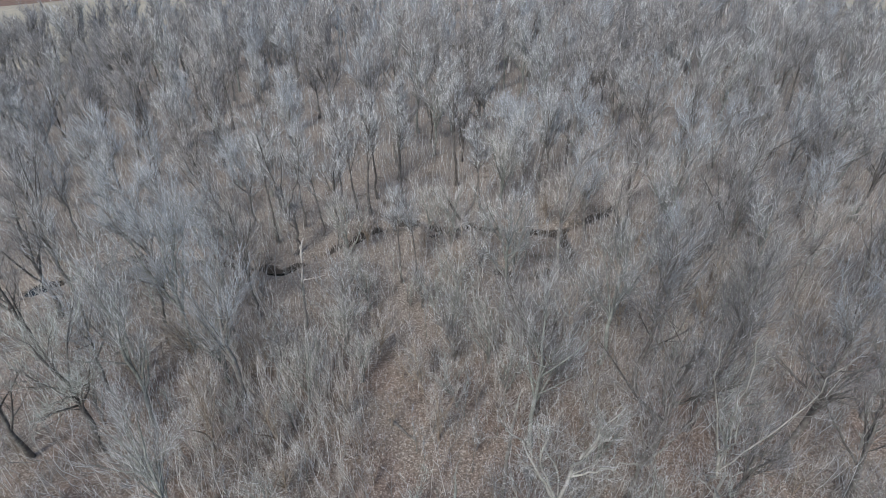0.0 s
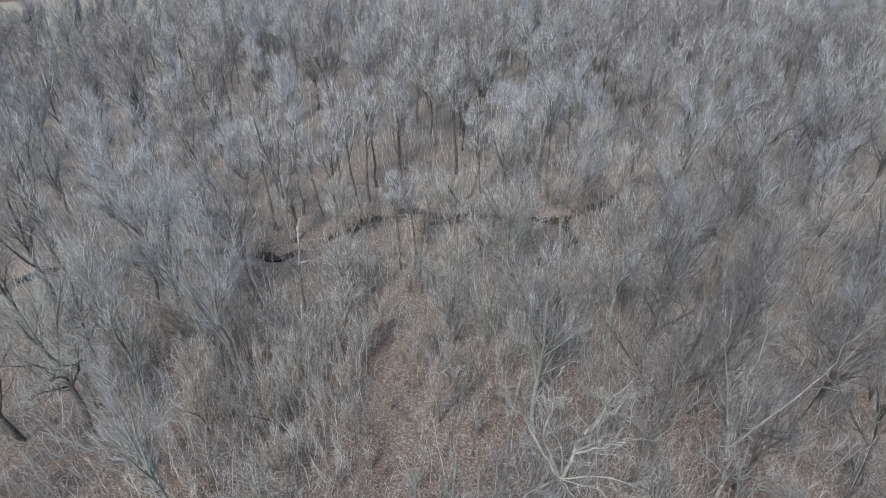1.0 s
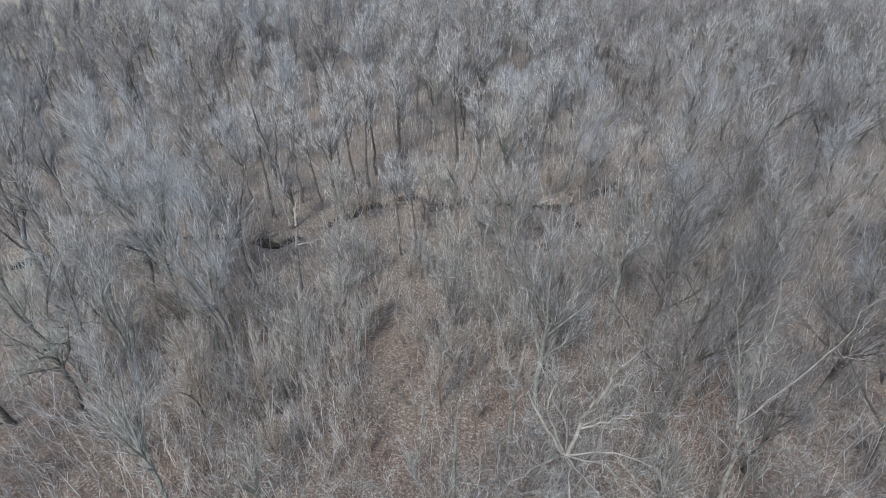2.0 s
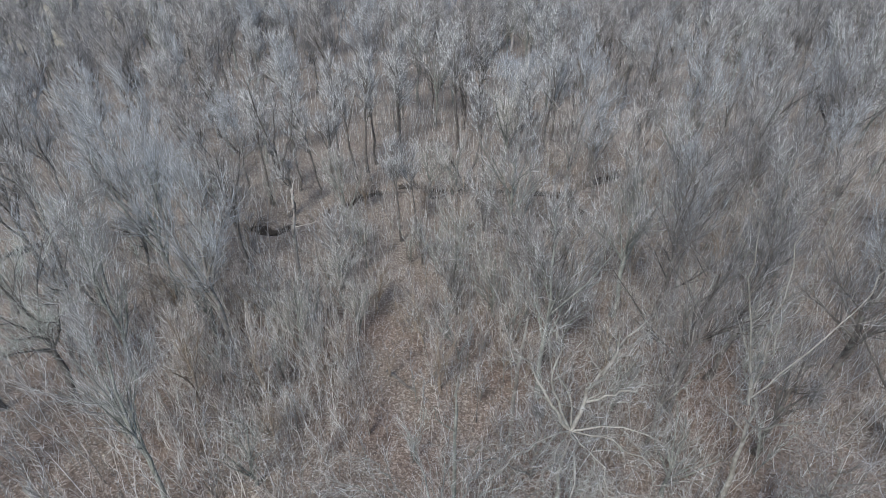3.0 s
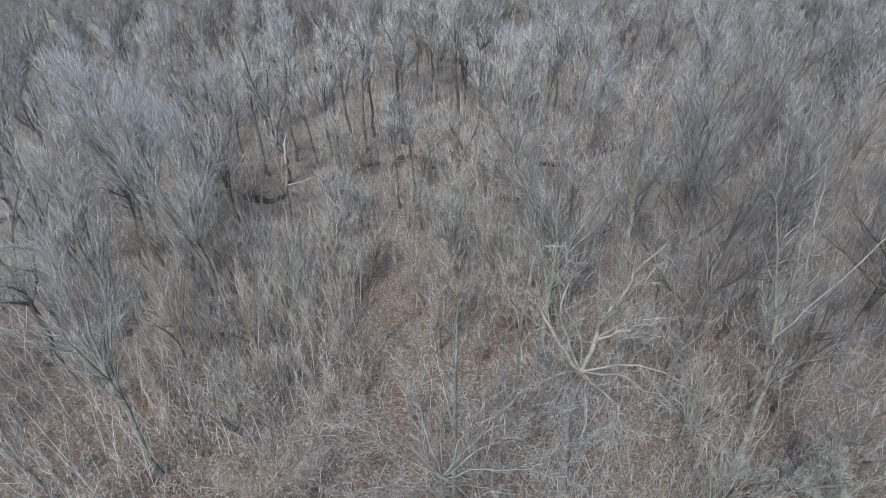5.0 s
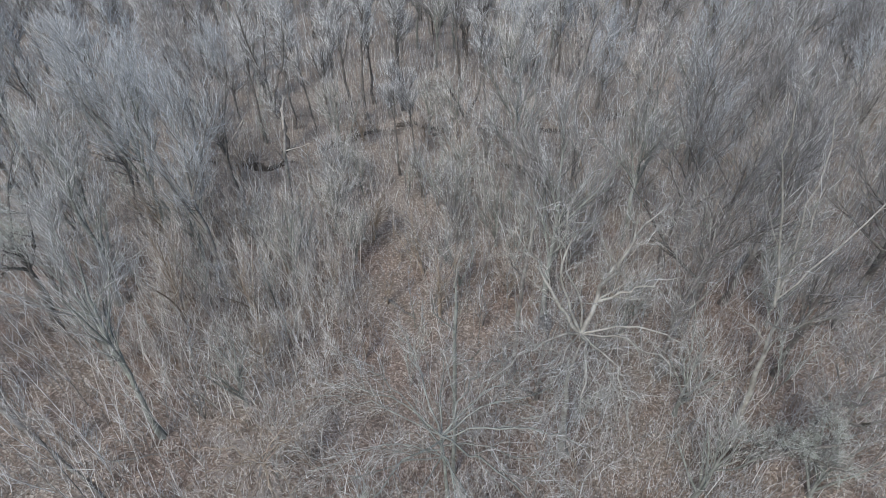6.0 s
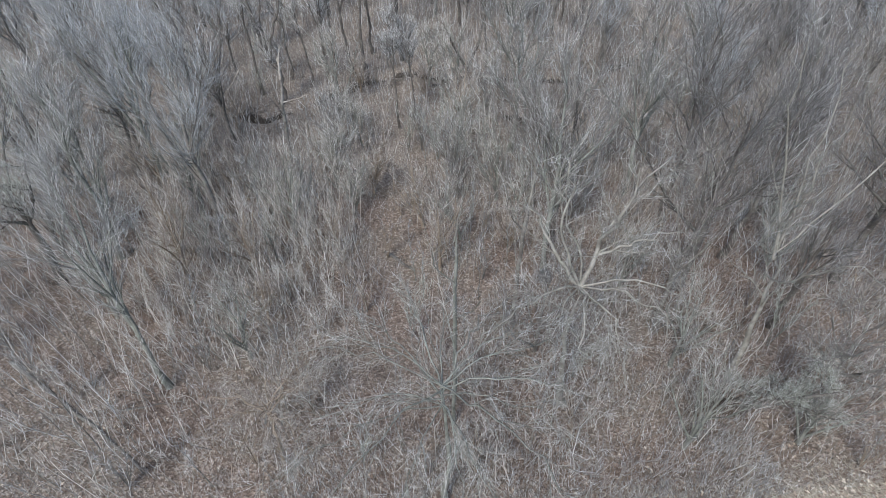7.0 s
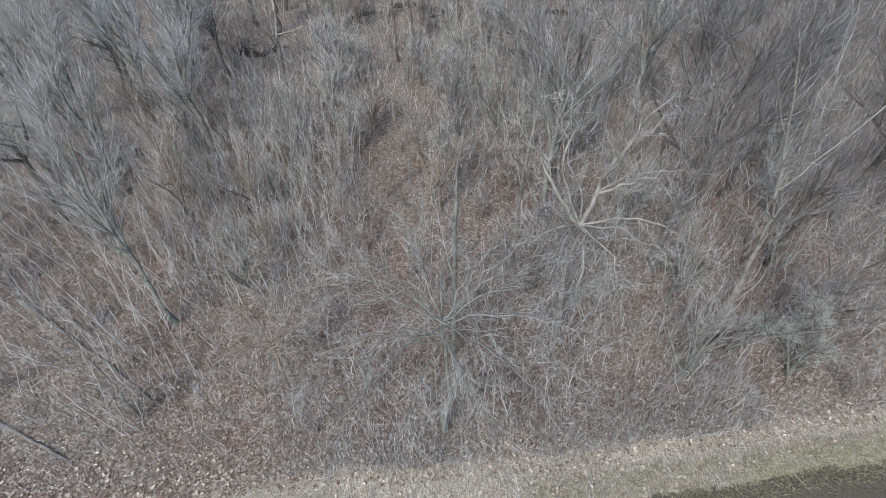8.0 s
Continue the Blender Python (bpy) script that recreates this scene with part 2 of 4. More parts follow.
def spawn(rng, P, R, each, u0, u1, angle, length, k, up, wild, thick, tip, fade=0.45, cap=9.0, least=0.0):
    """Side branches: each parent line bears some, between u0 and u1 of its length, at about that angle, bending up."""
    n, k0 = P.shape[:2]
    m = n * each
    u = u0 + (u1 - u0) * (np.tile(np.arange(each), n) + rng.random(m)) / each
    f = np.clip(u * (k0 - 1), 0, k0 - 1.001)
    i, par = f.astype(int), np.repeat(np.arange(n), each)
    a = (f - i)[:, None]
    p = P[par, i] * (1 - a) + P[par, i + 1] * a
    r = R[par, i] * (1 - a[:, 0]) + R[par, i + 1] * a[:, 0]
    t = unit(P[par, i + 1] - P[par, i])
    w = rng.normal(size=(m, 3))
    w = unit(w - (w * t).sum(1, keepdims=True) * t)
    th = np.radians(angle) * rng.uniform(0.6, 1.35, m)[:, None]
    d = unit(np.cos(th) * t + np.sin(th) * w)
    L = length * rng.uniform(0.55, 1.25, m) * (1 - fade * u)
    out = [p]
    for j in range(k - 1):
        d = unit(d + np.array([0, 0, up / (k - 1)]) + rng.normal(size=(m, 3)) * wild)
        p = p + d * (L / (k - 1))[:, None]
        out.append(p)
    r0 = np.clip(r * thick, least, cap)[:, None]
    taper = np.linspace(0, 1, k)[None]
    rad = r0 * (1 - taper) + np.minimum(tip, r0) * taper
    return np.stack(out, 1), rad


def line(rng, points, k, wild, r0, r1):
    """One crooked limb through a few places."""
    pts = np.array(points, float)
    s = np.concatenate([[0], np.cumsum(np.linalg.norm(np.diff(pts, axis=0), axis=1))])
    q = np.linspace(0, s[-1], k)
    P = np.stack([np.interp(q, s, pts[:, a]) for a in range(3)], 1)
    P[1:] += rng.normal(size=(k - 1, 3)) * wild * np.linspace(0.3, 1, k - 1)[:, None]
    return P[None], np.linspace(r0, r1, k)[None]


def join(*pairs):
    return np.concatenate([p for p, r in pairs]), np.concatenate([r for p, r in pairs])


def part(name, me, parent, label=""):
    ob = new(name, me)
    ob.parent = parent
    return tagged(ob, label)


def thing(name, at, label, category, group=""):
    ob = new(name)
    ob.location = at
    ob.empty_display_size = 0.3
    return tagged(ob, label, category, group)


# ---- ground: one sheet, with the creek's channel cut in ----
CREEK = [(-75, 38), (-58, 41), (-48, 45.5), (-41, 48), (-36, 53), (-29, 52.6), (-21.3, 51), (-17.2, 50.2), (-14, 52.8), (-9, 58), (-5.5, 60.3),
         (-3, 60.8), (1, 58.3), (5.2, 59.4), (10, 58.6), (13.8, 58.4), (18, 61), (22, 64.5), (26, 71), (38, 77), (62, 82), (95, 84)]


BRANCH = [(13.8, 58.4), (14.8, 54.5), (12.4, 50.3), (8.6, 48.8), (6.0, 50.2)]


def creek_distance(x, y):
    best = np.full(np.shape(x), 1e9)
    for (ax, ay), (bx, by) in [*zip(CREEK, CREEK[1:]), *zip(BRANCH, BRANCH[1:])]:
        dx, dy = bx - ax, by - ay
        s = np.clip(((x - ax) * dx + (y - ay) * dy) / (dx * dx + dy * dy), 0, 1)
        best = np.minimum(best, np.hypot(x - ax - s * dx, y - ay - s * dy))
    return best


def smooth(e0, e1, v):
    s = np.clip((v - e0) / (e1 - e0), 0, 1)
    return s * s * (3 - 2 * s)


def wood_edge(x):
    """y of the wood's near edge, where the verge begins."""
    return 10.6 + 0.06 * x + 0.025 * np.clip(x, 0, 60) + 0.0025 * np.clip(x, 0, 40) ** 2 + 0.08 * np.sin(x * 0.9)


def ground_z(x, y):
    x, y = np.asarray(x, float), np.asarray(y, float)
    z = 0.22 * np.sin(x * 0.11 + 1) * np.cos(y * 0.09) + 0.10 * np.sin(x * 0.41 + y * 0.23) + 0.05 * np.sin(x * 1.3 - y * 0.9) * np.sin(y * 1.1 + 0.4)
    z *= smooth(6, 14, y) * (1 - smooth(86, 104, y))
    wob = 0.35 * np.sin(x * 0.8) + 0.25 * np.sin(y * 1.3 + x * 0.5)
    d = creek_distance(x, y) + wob * 0.6
    width = 0.62 + 0.22 * np.sin(x * 0.47 + 2) + 1.2 * np.exp(-((x + 41) / 5) ** 2)
    deep = 0.85 - 0.6 * smooth(21, 30, x) - 0.3 * smooth(0.2, 0.8, np.sin(x * 0.83 + 0.6))
    return z - deep * (1 - smooth(0.35 * width, 1.25 * width, d)) + 0.12 * np.exp(-((d - 1.9) / 0.7) ** 2)


def axis(points):
    return np.concatenate([np.arange(a, b, s) for a, b, s in points])


gx = axis([(-3000, -400, 400), (-400, -100, 30), (-100, -50, 2.5), (-50, 50, 0.65), (50, 100, 2.5), (100, 400, 30), (400, 3001, 400)])
gy = axis([(-2000, -200, 300), (-200, -10, 19), (-10, 6, 2), (6, 16, 0.3), (16, 84, 0.65), (84, 150, 3), (150, 400, 25), (400, 4001, 400)])
GX, GY = np.meshgrid(gx, gy, indexing="ij")
GZ = ground_z(GX, GY)
nx, ny = GX.shape
ii, jj = np.meshgrid(np.arange(nx - 1), np.arange(ny - 1), indexing="ij")
gq = np.stack([ii * ny + jj, (ii + 1) * ny + jj, (ii + 1) * ny + jj + 1, ii * ny + jj + 1], -1).reshape(-1, 4)
ground_mesh = mesh_of("ground", np.stack([GX, GY, GZ], -1).reshape(-1, 3), gq, np.zeros((0, 3), int), LITTER)
off = GY - wood_edge(GX)
for key, val in (
    ("mud", (1 - smooth(0.3, 1.1, creek_distance(GX, GY))) * (1 - 0.8 * smooth(21, 30, GX)) * (1 - 0.55 * smooth(0.1, 0.8, np.sin(GX * 0.83 + 0.6)))),
    ("flat", smooth(32, 48, GY)),
    ("straw", (1 - smooth(-1.2, 1.6, off)) * (0.35 + 0.65 * smooth(-13, -5, GX))),
    ("green", (1 - smooth(-1.7, -0.8, off)) * smooth(6, 20, GX)),
    ("lane", 1 - smooth(-3.1, -1.4, off)),
):
    at = ground_mesh.attributes.new(key, "FLOAT", "POINT")
    at.data.foreach_set("value", val.ravel().astype(np.float32))
ground = tagged(new("ground", ground_mesh), "woodland floor of russet and tan leaf litter", "ground", kind="structure")


def slab(name, corners, z, mat, label):
    bm = bmesh.new()
    bm.faces.new([bm.verts.new((x, y, z)) for x, y in corners])
    me = bpy.data.meshes.new(name)
    bm.to_mesh(me)
    bm.free()
    me.materials.append(mat)
    return tagged(new(name, me), label, "field", kind="structure")


slab("field_grass", [(-400, 92), (-118, 106), (-96, 130), (-77, 158), (-77, 292), (60, 306), (110, 292), (114, 166), (400, 150), (1500, 900), (0, 1500), (-1500, 900)], 0.02, STUBBLE, "pale dry grass strip beyond the wood")
slab("field_soil", [(-400, 8), (-161.5, 221), (-143.5, 237), (-60, 330), (300, 440), (1400, 900), (0, 1450), (-1400, 900)], 0.035, PLOUGH, "bare brown ploughed field beyond the wood")

# water along the bed of the creek
wb = Bundle()
cp = np.array(CREEK, float)
cs = np.concatenate([[0], np.cumsum(np.hypot(*np.diff(cp, axis=0).T))])
cq = np.linspace(0, cs[-1], 260)
cl = np.stack([np.interp(cq, cs, cp[:, 0]), np.interp(cq, cs, cp[:, 1])], 1)
ct = unit(np.gradient(cl, axis=0))
cn = np.stack([-ct[:, 1], ct[:, 0]], 1) * (0.9 + 1.0 * np.exp(-((cl[:, 0] + 41) / 4) ** 2))[:, None]
wv = np.concatenate([np.c_[cl + cn, np.full(260, -0.78)], np.c_[cl - cn, np.full(260, -0.78)]])
wi = np.arange(259)
wb.add(wv, np.stack([wi, wi + 1, wi + 261, wi + 260], -1))
tagged(new("water", wb.mesh("water", WATER)), "shallow dark creek water between cut banks", "water", kind="structure")


# ---- trees ----
# form: big stems (count, from, to, angle, length, up, wild), side limbs, secondary branches, shoots, fine twigs
FORMS = {
    "upright": dict(big=(4, 0.26, 0.6, 25, 0.56, 0.4, 0.07), small=(8, 0.4, 0.97, 38, 0.30, 0.5, 0.09), sec=(6, 29, 0.21, 0.4, 0.08), shoot=(6, 25, 0.135, 0.25, 0.17), fine=2, top=0.84),
    "pole": dict(big=(3, 0.48, 0.75, 22, 0.36, 0.4, 0.08), small=(7, 0.5, 0.97, 38, 0.22, 0.5, 0.1), sec=(5, 30, 0.16, 0.4, 0.08), shoot=(6, 26, 0.11, 0.3, 0.14), fine=2, top=0.9),
    "spreading": dict(big=(6, 0.32, 0.66, 38, 0.50, 0.45, 0.1), small=(6, 0.4, 0.98, 46, 0.30, 0.45, 0.11), sec=(6, 32, 0.21, 0.4, 0.09), shoot=(6, 27, 0.13, 0.22, 0.19), fine=2, top=0.76),
    "twisted": dict(big=(5, 0.25, 0.6, 50, 0.5, 0.35, 0.25), small=(6, 0.4, 0.98, 58, 0.32, 0.2, 0.28), sec=(6, 46, 0.2, 0.12, 0.26), shoot=(6, 42, 0.10, 0.05, 0.24), fine=3, top=0.7),
    "sycamore": dict(big=(5, 0.25, 0.6, 50, 0.5, 0.35, 0.2), small=(7, 0.72, 1.0, 72, 0.26, -0.1, 0.16), sec=(6, 42, 0.16, 0.05, 0.2), shoot=(6, 36, 0.085, -0.05, 0.18), fine=3, top=0.7),
    "bushy": dict(big=(7, 0.05, 0.5, 27, 0.66, 0.5, 0.09), small=(7, 0.3, 0.97, 40, 0.36, 0.45, 0.1), sec=(4, 30, 0.26, 0.35, 0.1), shoot=(4, 27, 0.19, 0.25, 0.13), fine=2, top=0.75),
    "open": dict(big=(14, 0.72, 1.0, 78, 0.76, 0.0, 0.12), small=(4, 0.75, 0.95, 78, 0.34, -0.15, 0.12), sec=(6, 36, 0.24, -0.08, 0.15), shoot=(6, 30, 0.115, -0.1, 0.13), fine=3, top=0.9),
}


def frame_of(rng, H, r, form, lean=(0.0, 0.0), density=1.0, limbs=None, trunk_to=None, fat=1.0, ks=3):
    """The lines and radii of a whole tree: trunk, limbs, secondary branches by limb, and twigs."""
    f = FORMS[form]
    k = 9
    h = np.linspace(0, 1, k)
    top = trunk_to or f["top"]
    wob = np.cumsum(rng.normal(size=(k, 2)) * H * 0.009, axis=0)
    wob[0] = 0
    P = np.stack([lean[0] * h ** 1.25 + wob[:, 0], lean[1] * h ** 1.25 + wob[:, 1], h * H * top - 0.15], 1)[None]
    R = (r * (1 - h) ** 0.8 * (1 + 0.55 * np.exp(-h * H / 0.6)) + 0.018)[None]
    trunk = (P, R)
    c = f["big"]
    big = spawn(rng, P, R, c[0], c[1], c[2], c[3], c[4] * H, 7, c[5], c[6], 0.72, 0.016, 0.35, least=0.04 if form == "open" else 0.0)
    c = f["small"]
    small = spawn(rng, P, R, c[0], c[1], c[2], c[3], c[4] * H, 6, c[5], c[6], 0.5, 0.012, 0.4)
    if limbs:
        big = join(*limbs)
        big = (np.stack([np.stack([np.interp(np.linspace(0, 1, 12), np.linspace(0, 1, big[0].shape[1]), big[0][i, :, a]) for a in range(3)], 1) for i in range(len(big[0]))]),
               np.stack([np.interp(np.linspace(0, 1, 12), np.linspace(0, 1, big[1].shape[1]), w) for w in big[1]]))
    e, ang, ln, up, wild = f["sec"]
    sec_b = spawn(rng, *big, e + 2, 0.2, 1.0, ang, ln * H, 4, up, wild, 0.55, 0.010, 0.4, least=0.019 * fat)
    sec_s = spawn(rng, *small, e, 0.2, 1.0, ang, ln * 0.72 * H, 4, up, wild, 0.6, 0.010, 0.4, least=0.018 * fat)
    per = [e + 2] * len(big[0]) + [e] * len(small[0])
    limb = [(big[0][i:i + 1], big[1][i:i + 1]) for i in range(len(big[0]))] + [(small[0][i:i + 1], small[1][i:i + 1]) for i in range(len(small[0]))]
    secs = join(sec_b, sec_s)
    e, ang, ln, up, wild = f["shoot"]
    ln *= min(1.0, 13.0 / H)
    n = max(2, round(e * density))
    shoots = spawn(rng, *secs, n, 0.1, 1.0, ang, ln * H, ks, up, wild * (1.35 if ks == 4 else 1), 0.7, 0.008 * fat, 0.35, 0.022 * fat, 0.017 * fat)
    ends = spawn(rng, *small, 4, 0.3, 1.0, ang + 6, ln * H, ks, up, wild * (1.35 if ks == 4 else 1), 0.6, 0.008 * fat, 0.3, 0.022 * fat, 0.017 * fat)
    shoots = join(shoots, ends)
    fine = spawn(rng, *shoots, f["fine"], 0.15, 0.95, ang + 4, ln * 0.62 * H, 2, up, wild, 0.75, 0.005 * fat, 0.3, 0.014 * fat, 0.012 * fat)
    return trunk, limb, per, secs, shoots, fine


def plant(rng, name, label, at, H, r, form, bark_mat, twig_mat, lean=(0.0, 0.0), density=1.0, group="trees of the wood", limbs=None, trunk_to=None, split=True, stout=1.0):
    """A tree on the ground: its trunk, each main limb with its branches, and the twigs of the crown."""
    fat = max(0.6, math.hypot(at[1], 20) / 47) * stout
    ks = 3 if at[1] < 46 else 2
    if at[1] < 28 and form != "bushy":  # the trees at the edge have finer, more crooked shoots
        fat, density, ks = fat * 0.76, density * 1.4, 4
    trunk, limb, per, secs, shoots, fine = frame_of(rng, H, r, form, lean, density, limbs, trunk_to, fat, ks)
    root = thing(name, (at[0], at[1], float(ground_z(at[0], at[1]))), label, "tree", group)
    b = Bundle()
    tubes(b, *trunk, 8, rng.normal(size=(1, 9, 8, 1)) * 0.06)
    part("trunk", b.mesh("trunk", bark_mat), root)
    start = 0
    whole = Bundle()
    for (P, R), n in zip(limb, per):
        b = Bundle() if split else whole
        tubes(b, P, R, 5)
        tubes(b, secs[0][start:start + n], secs[1][start:start + n], 3)
        start += n
        if split:
            part("limb", b.mesh("limb", bark_mat), root)
    if not split:
        part("limb", whole.mesh("limb", bark_mat), root)
    b = Bundle()
    tubes(b, *shoots, 3)
    tubes(b, *fine, 3)
    tagged(part("crown", b.mesh("crown", twig_mat), root), kind="stuff")
    return root


# ---- the trees that stand out ----
rng = np.random.default_rng(7)

# the great pale sycamore, its limbs through their own places (from the foot of the trunk)
SX, SY = 5.95, 17.35


def limb_to(*places, r0=0.12, r1=0.02, wild=0.17, foot=(SX, SY)):
    return line(rng, [(x - foot[0], y - foot[1], z) for x, y, z in places], 12, wild, r0, r1)


fork = (5.75, 17.35, 8.2)
plant(rng, "sycamore_tree", "large pale sycamore with mottled whitish crooked limbs", (SX, SY), 15.5, 0.17, "sycamore", BARK_PALE, TWIG_PALE, (-0.2, 0.0), 0.7,
      limbs=[limb_to(fork, (6.3, 17.75, 9.3), (6.4, 17.8, 10.4), (7.0, 17.5, 12.0), (7.3, 17.4, 14.2), r0=0.115, r1=0.03),
             limb_to((6.6, 17.7, 11.0), (7.6, 17.9, 12.6), (9.0, 18.6, 14.2), r0=0.075),
             limb_to((6.35, 17.75, 9.6), (7.9, 17.5, 10.5), (9.5, 17.5, 11.0), r0=0.075),
             limb_to(fork, (4.9, 18.3, 9.0), (4.35, 18.9, 9.8), (4.05, 19.2, 10.8), (3.2, 19.4, 11.6), r0=0.105),
             limb_to(fork, (5.9, 18.4, 8.9), (5.65, 18.7, 9.7), (5.15, 18.7, 10.2), (5.2, 18.9, 11.2), (4.3, 19.1, 12.6), r0=0.07, wild=0.1),
             limb_to(fork, (5.2, 17.6, 9.4), (4.6, 17.4, 11.4), (4.9, 17.6, 12.8), (4.2, 17.2, 14.6), r0=0.08),
             limb_to(fork, (4.6, 16.4, 9.0), (2.8, 15.2, 8.9), (0.9, 14.2, 7.6), r0=0.06),
             limb_to(fork, (5.6, 15.9, 8.8), (5.3, 14.4, 8.3), (5.4, 13.2, 6.8), r0=0.055),
             limb_to(fork, (7.0, 16.4, 8.9), (8.3, 15.4, 8.8), (9.2, 14.2, 7.6), r0=0.06),
             limb_to(fork, (7.3, 17.0, 8.9), (8.9, 16.6, 9.0), (10.2, 15.8, 8.0), r0=0.06),
             limb_to(fork, (4.8, 16.1, 8.7), (4.1, 14.8, 8.3), (3.6, 13.6, 6.6), r0=0.05),
             limb_to(fork, (6.3, 15.9, 8.6), (6.9, 14.6, 8.2), (7.1, 13.4, 6.6), r0=0.05)], trunk_to=0.53)
# the second sycamore, leaning at the edge
F2 = (15.0, 19.0)
plant(rng, "sycamore_tree", "tall leaning sycamore with whitish upper limbs", F2, 18.4, 0.15, "pole", BARK_PALE, TWIG_GREY, (-0.9, -0.4), 0.35,
      limbs=[limb_to((14.2, 18.6, 8.6), (13.9, 18.6, 10.5), (13.2, 16.9, 12.9), (12.8, 16.6, 15.4), r0=0.061, wild=0.12, foot=F2),
             limb_to((14.15, 18.6, 9.2), (13.2, 18.8, 13.0), (12.3, 18.6, 16.0), (12.1, 18.5, 18.2), r0=0.061, wild=0.14, foot=F2),
             limb_to((14.2, 18.6, 9.0), (15.5, 18.2, 12.0), (16.7, 17.7, 16.0), (17.0, 17.6, 18.2), r0=0.043, wild=0.14, foot=F2),
             limb_to((14.2, 18.6, 9.0), (14.6, 19.5, 13.0), (14.9, 20.2, 17.9), r0=0.050, wild=0.14, foot=F2),
             limb_to((14.25, 18.7, 8.4), (12.6, 17.2, 10.5), (11.2, 16.2, 11.6), r0=0.043, wild=0.12, foot=F2),
             limb_to((14.3, 18.7, 7.6), (13.9, 17.0, 8.6), (14.9, 15.5, 11.1), (15.8, 14.6, 10.4), r0=0.047, wild=0.12, foot=F2)], trunk_to=0.52)
# the dark forked tree by the creek
F3 = (-16.5, 53.2)
plant(rng, "oak_tree", "dark forked tree beside the creek with a nest in its fork", F3, 15.0, 0.25, "pole", BARK_DARK, TWIG_GREY, (-0.4, 0.3), 0.8,
      limbs=[limb_to((-16.8, 53.45, 4.2), (-17.4, 53.5, 6.6), (-17.6, 53.5, 8.2), (-18.3, 53.6, 12.0), (-18.8, 53.4, 14.8), r0=0.16, wild=0.1, foot=F3),
             limb_to((-16.8, 53.45, 4.2), (-16.4, 53.5, 6.0), (-15.7, 53.5, 7.8), (-14.9, 53.6, 9.8), (-14.2, 53.5, 14.0), r0=0.15, wild=0.1, foot=F3),
             limb_to((-16.8, 53.45, 4.6), (-17.1, 53.9, 8.0), (-16.6, 54.4, 12.0), (-16.8, 54.6, 14.5), r0=0.1, wild=0.1, foot=F3)], trunk_to=0.34)
# name, label, x, y, height, radius, form, lean x, lean y
HAND = [
    ("maple_tree", "tall grey tree with long ascending limbs", 12.2, 22.4, 13.5, 0.12, "upright", 0.5, -0.8, BARK_GREY, TWIG_BROWN, 0.4),
    ("hawthorn_tree", "leaning lichened tree with a tangled grey-green crown", 14.4, 17.0, 6.6, 0.17, "twisted", 2.3, -2.2, BARK_DARK, TWIG_LICHEN, 1.3),
    ("walnut_tree", "dark-trunked tree with a pale lichened crown", -24.5, 26.6, 15.0, 0.2, "spreading", -0.9, -0.3, BARK_DARK, TWIG_LICHEN, 1.0),
    ("maple_tree", "grey lichened tree with long ascending limbs at the wood's edge", -14.6, 18.6, 14.0, 0.13, "upright", -0.7, 0.4, BARK_LICHEN, TWIG_GREY, 0.9),
    ("maple_tree", "tall grey tree with a fine ascending crown", -15.4, 31.2, 15.0, 0.2, "upright", 0.2, -0.4, BARK_GREY, TWIG_COOL, 1.1),
    ("maple_tree", "tall grey tree with a fine ascending crown", -22.2, 37.5, 15.4, 0.22, "upright", 0.2, -0.4, BARK_LICHEN, TWIG_COOL, 1.1),
    ("maple_tree", "tall grey tree with a fine ascending crown", -27.4, 44.4, 15.4, 0.24, "upright", 0.4, -0.3, BARK_GREY, TWIG_COOL, 1.1),
    ("alder_tree", "small tree with a dense rounded smoke-grey crown", -8.2, 37.2, 6.4, 0.09, "bushy", 0.2, 0.0, BARK_LICHEN, TWIG_PALE, 1.3),
    ("hawthorn_tree", "tan-twigged small tree in the leaf litter", -17.4, 29.4, 6.8, 0.1, "bushy", 0.4, -0.3, BARK_TAN, TWIG_TAN, 0.8),
    ("alder_tree", "slender small tree with a dark leaf nest in its top", 5.0, 20.9, 7.6, 0.07, "bushy", 0.0, 0.0, BARK_GREY, TWIG_GREY, 0.6),
    ("ash_tree", "tree with a bright pale fan-shaped crown", 7.2, 64.0, 13.2, 0.18, "bushy", 0.3, 0.0, BARK_LICHEN, TWIG_PALE, 1.3),
]
for name, label, x, y, H, r, form, lx, ly, bm_, tm_, den in HAND:
    plant(np.random.default_rng(int(abs(x * 31) + y * 17)), name, label, (x, y), H, r, form, bm_, tm_, (lx, ly), den)


def open_tree(label, at, H, reach, arms, seed, bark_mat, twig_mat, density):
    """A wide low crown: long arms all round, rising a little and then drooping to the tips."""
    r = np.random.default_rng(seed)
    limbs = []
    for i in range(arms):
        a = (i + r.uniform(-0.3, 0.3)) * 2 * math.pi / arms
        n, z = reach * r.uniform(0.7, 1.1), H * r.uniform(0.72, 0.86)
        c, d = math.cos(a), math.sin(a)
        limbs.append(line(r, [(0, 0, z - 0.3), (0.3 * n * c, 0.3 * n * d, z + 0.5), (0.7 * n * c, 0.7 * n * d, z + 0.3), (n * c, n * d, z - 0.14 * n)], 12, 0.14, 0.036 * r.uniform(0.7, 1.2), 0.010))
    return plant(r, "maple_tree", label, at, H, 0.011 * H, "open", bark_mat, twig_mat, (0, 0), density, limbs=limbs, trunk_to=0.84, stout=0.82)


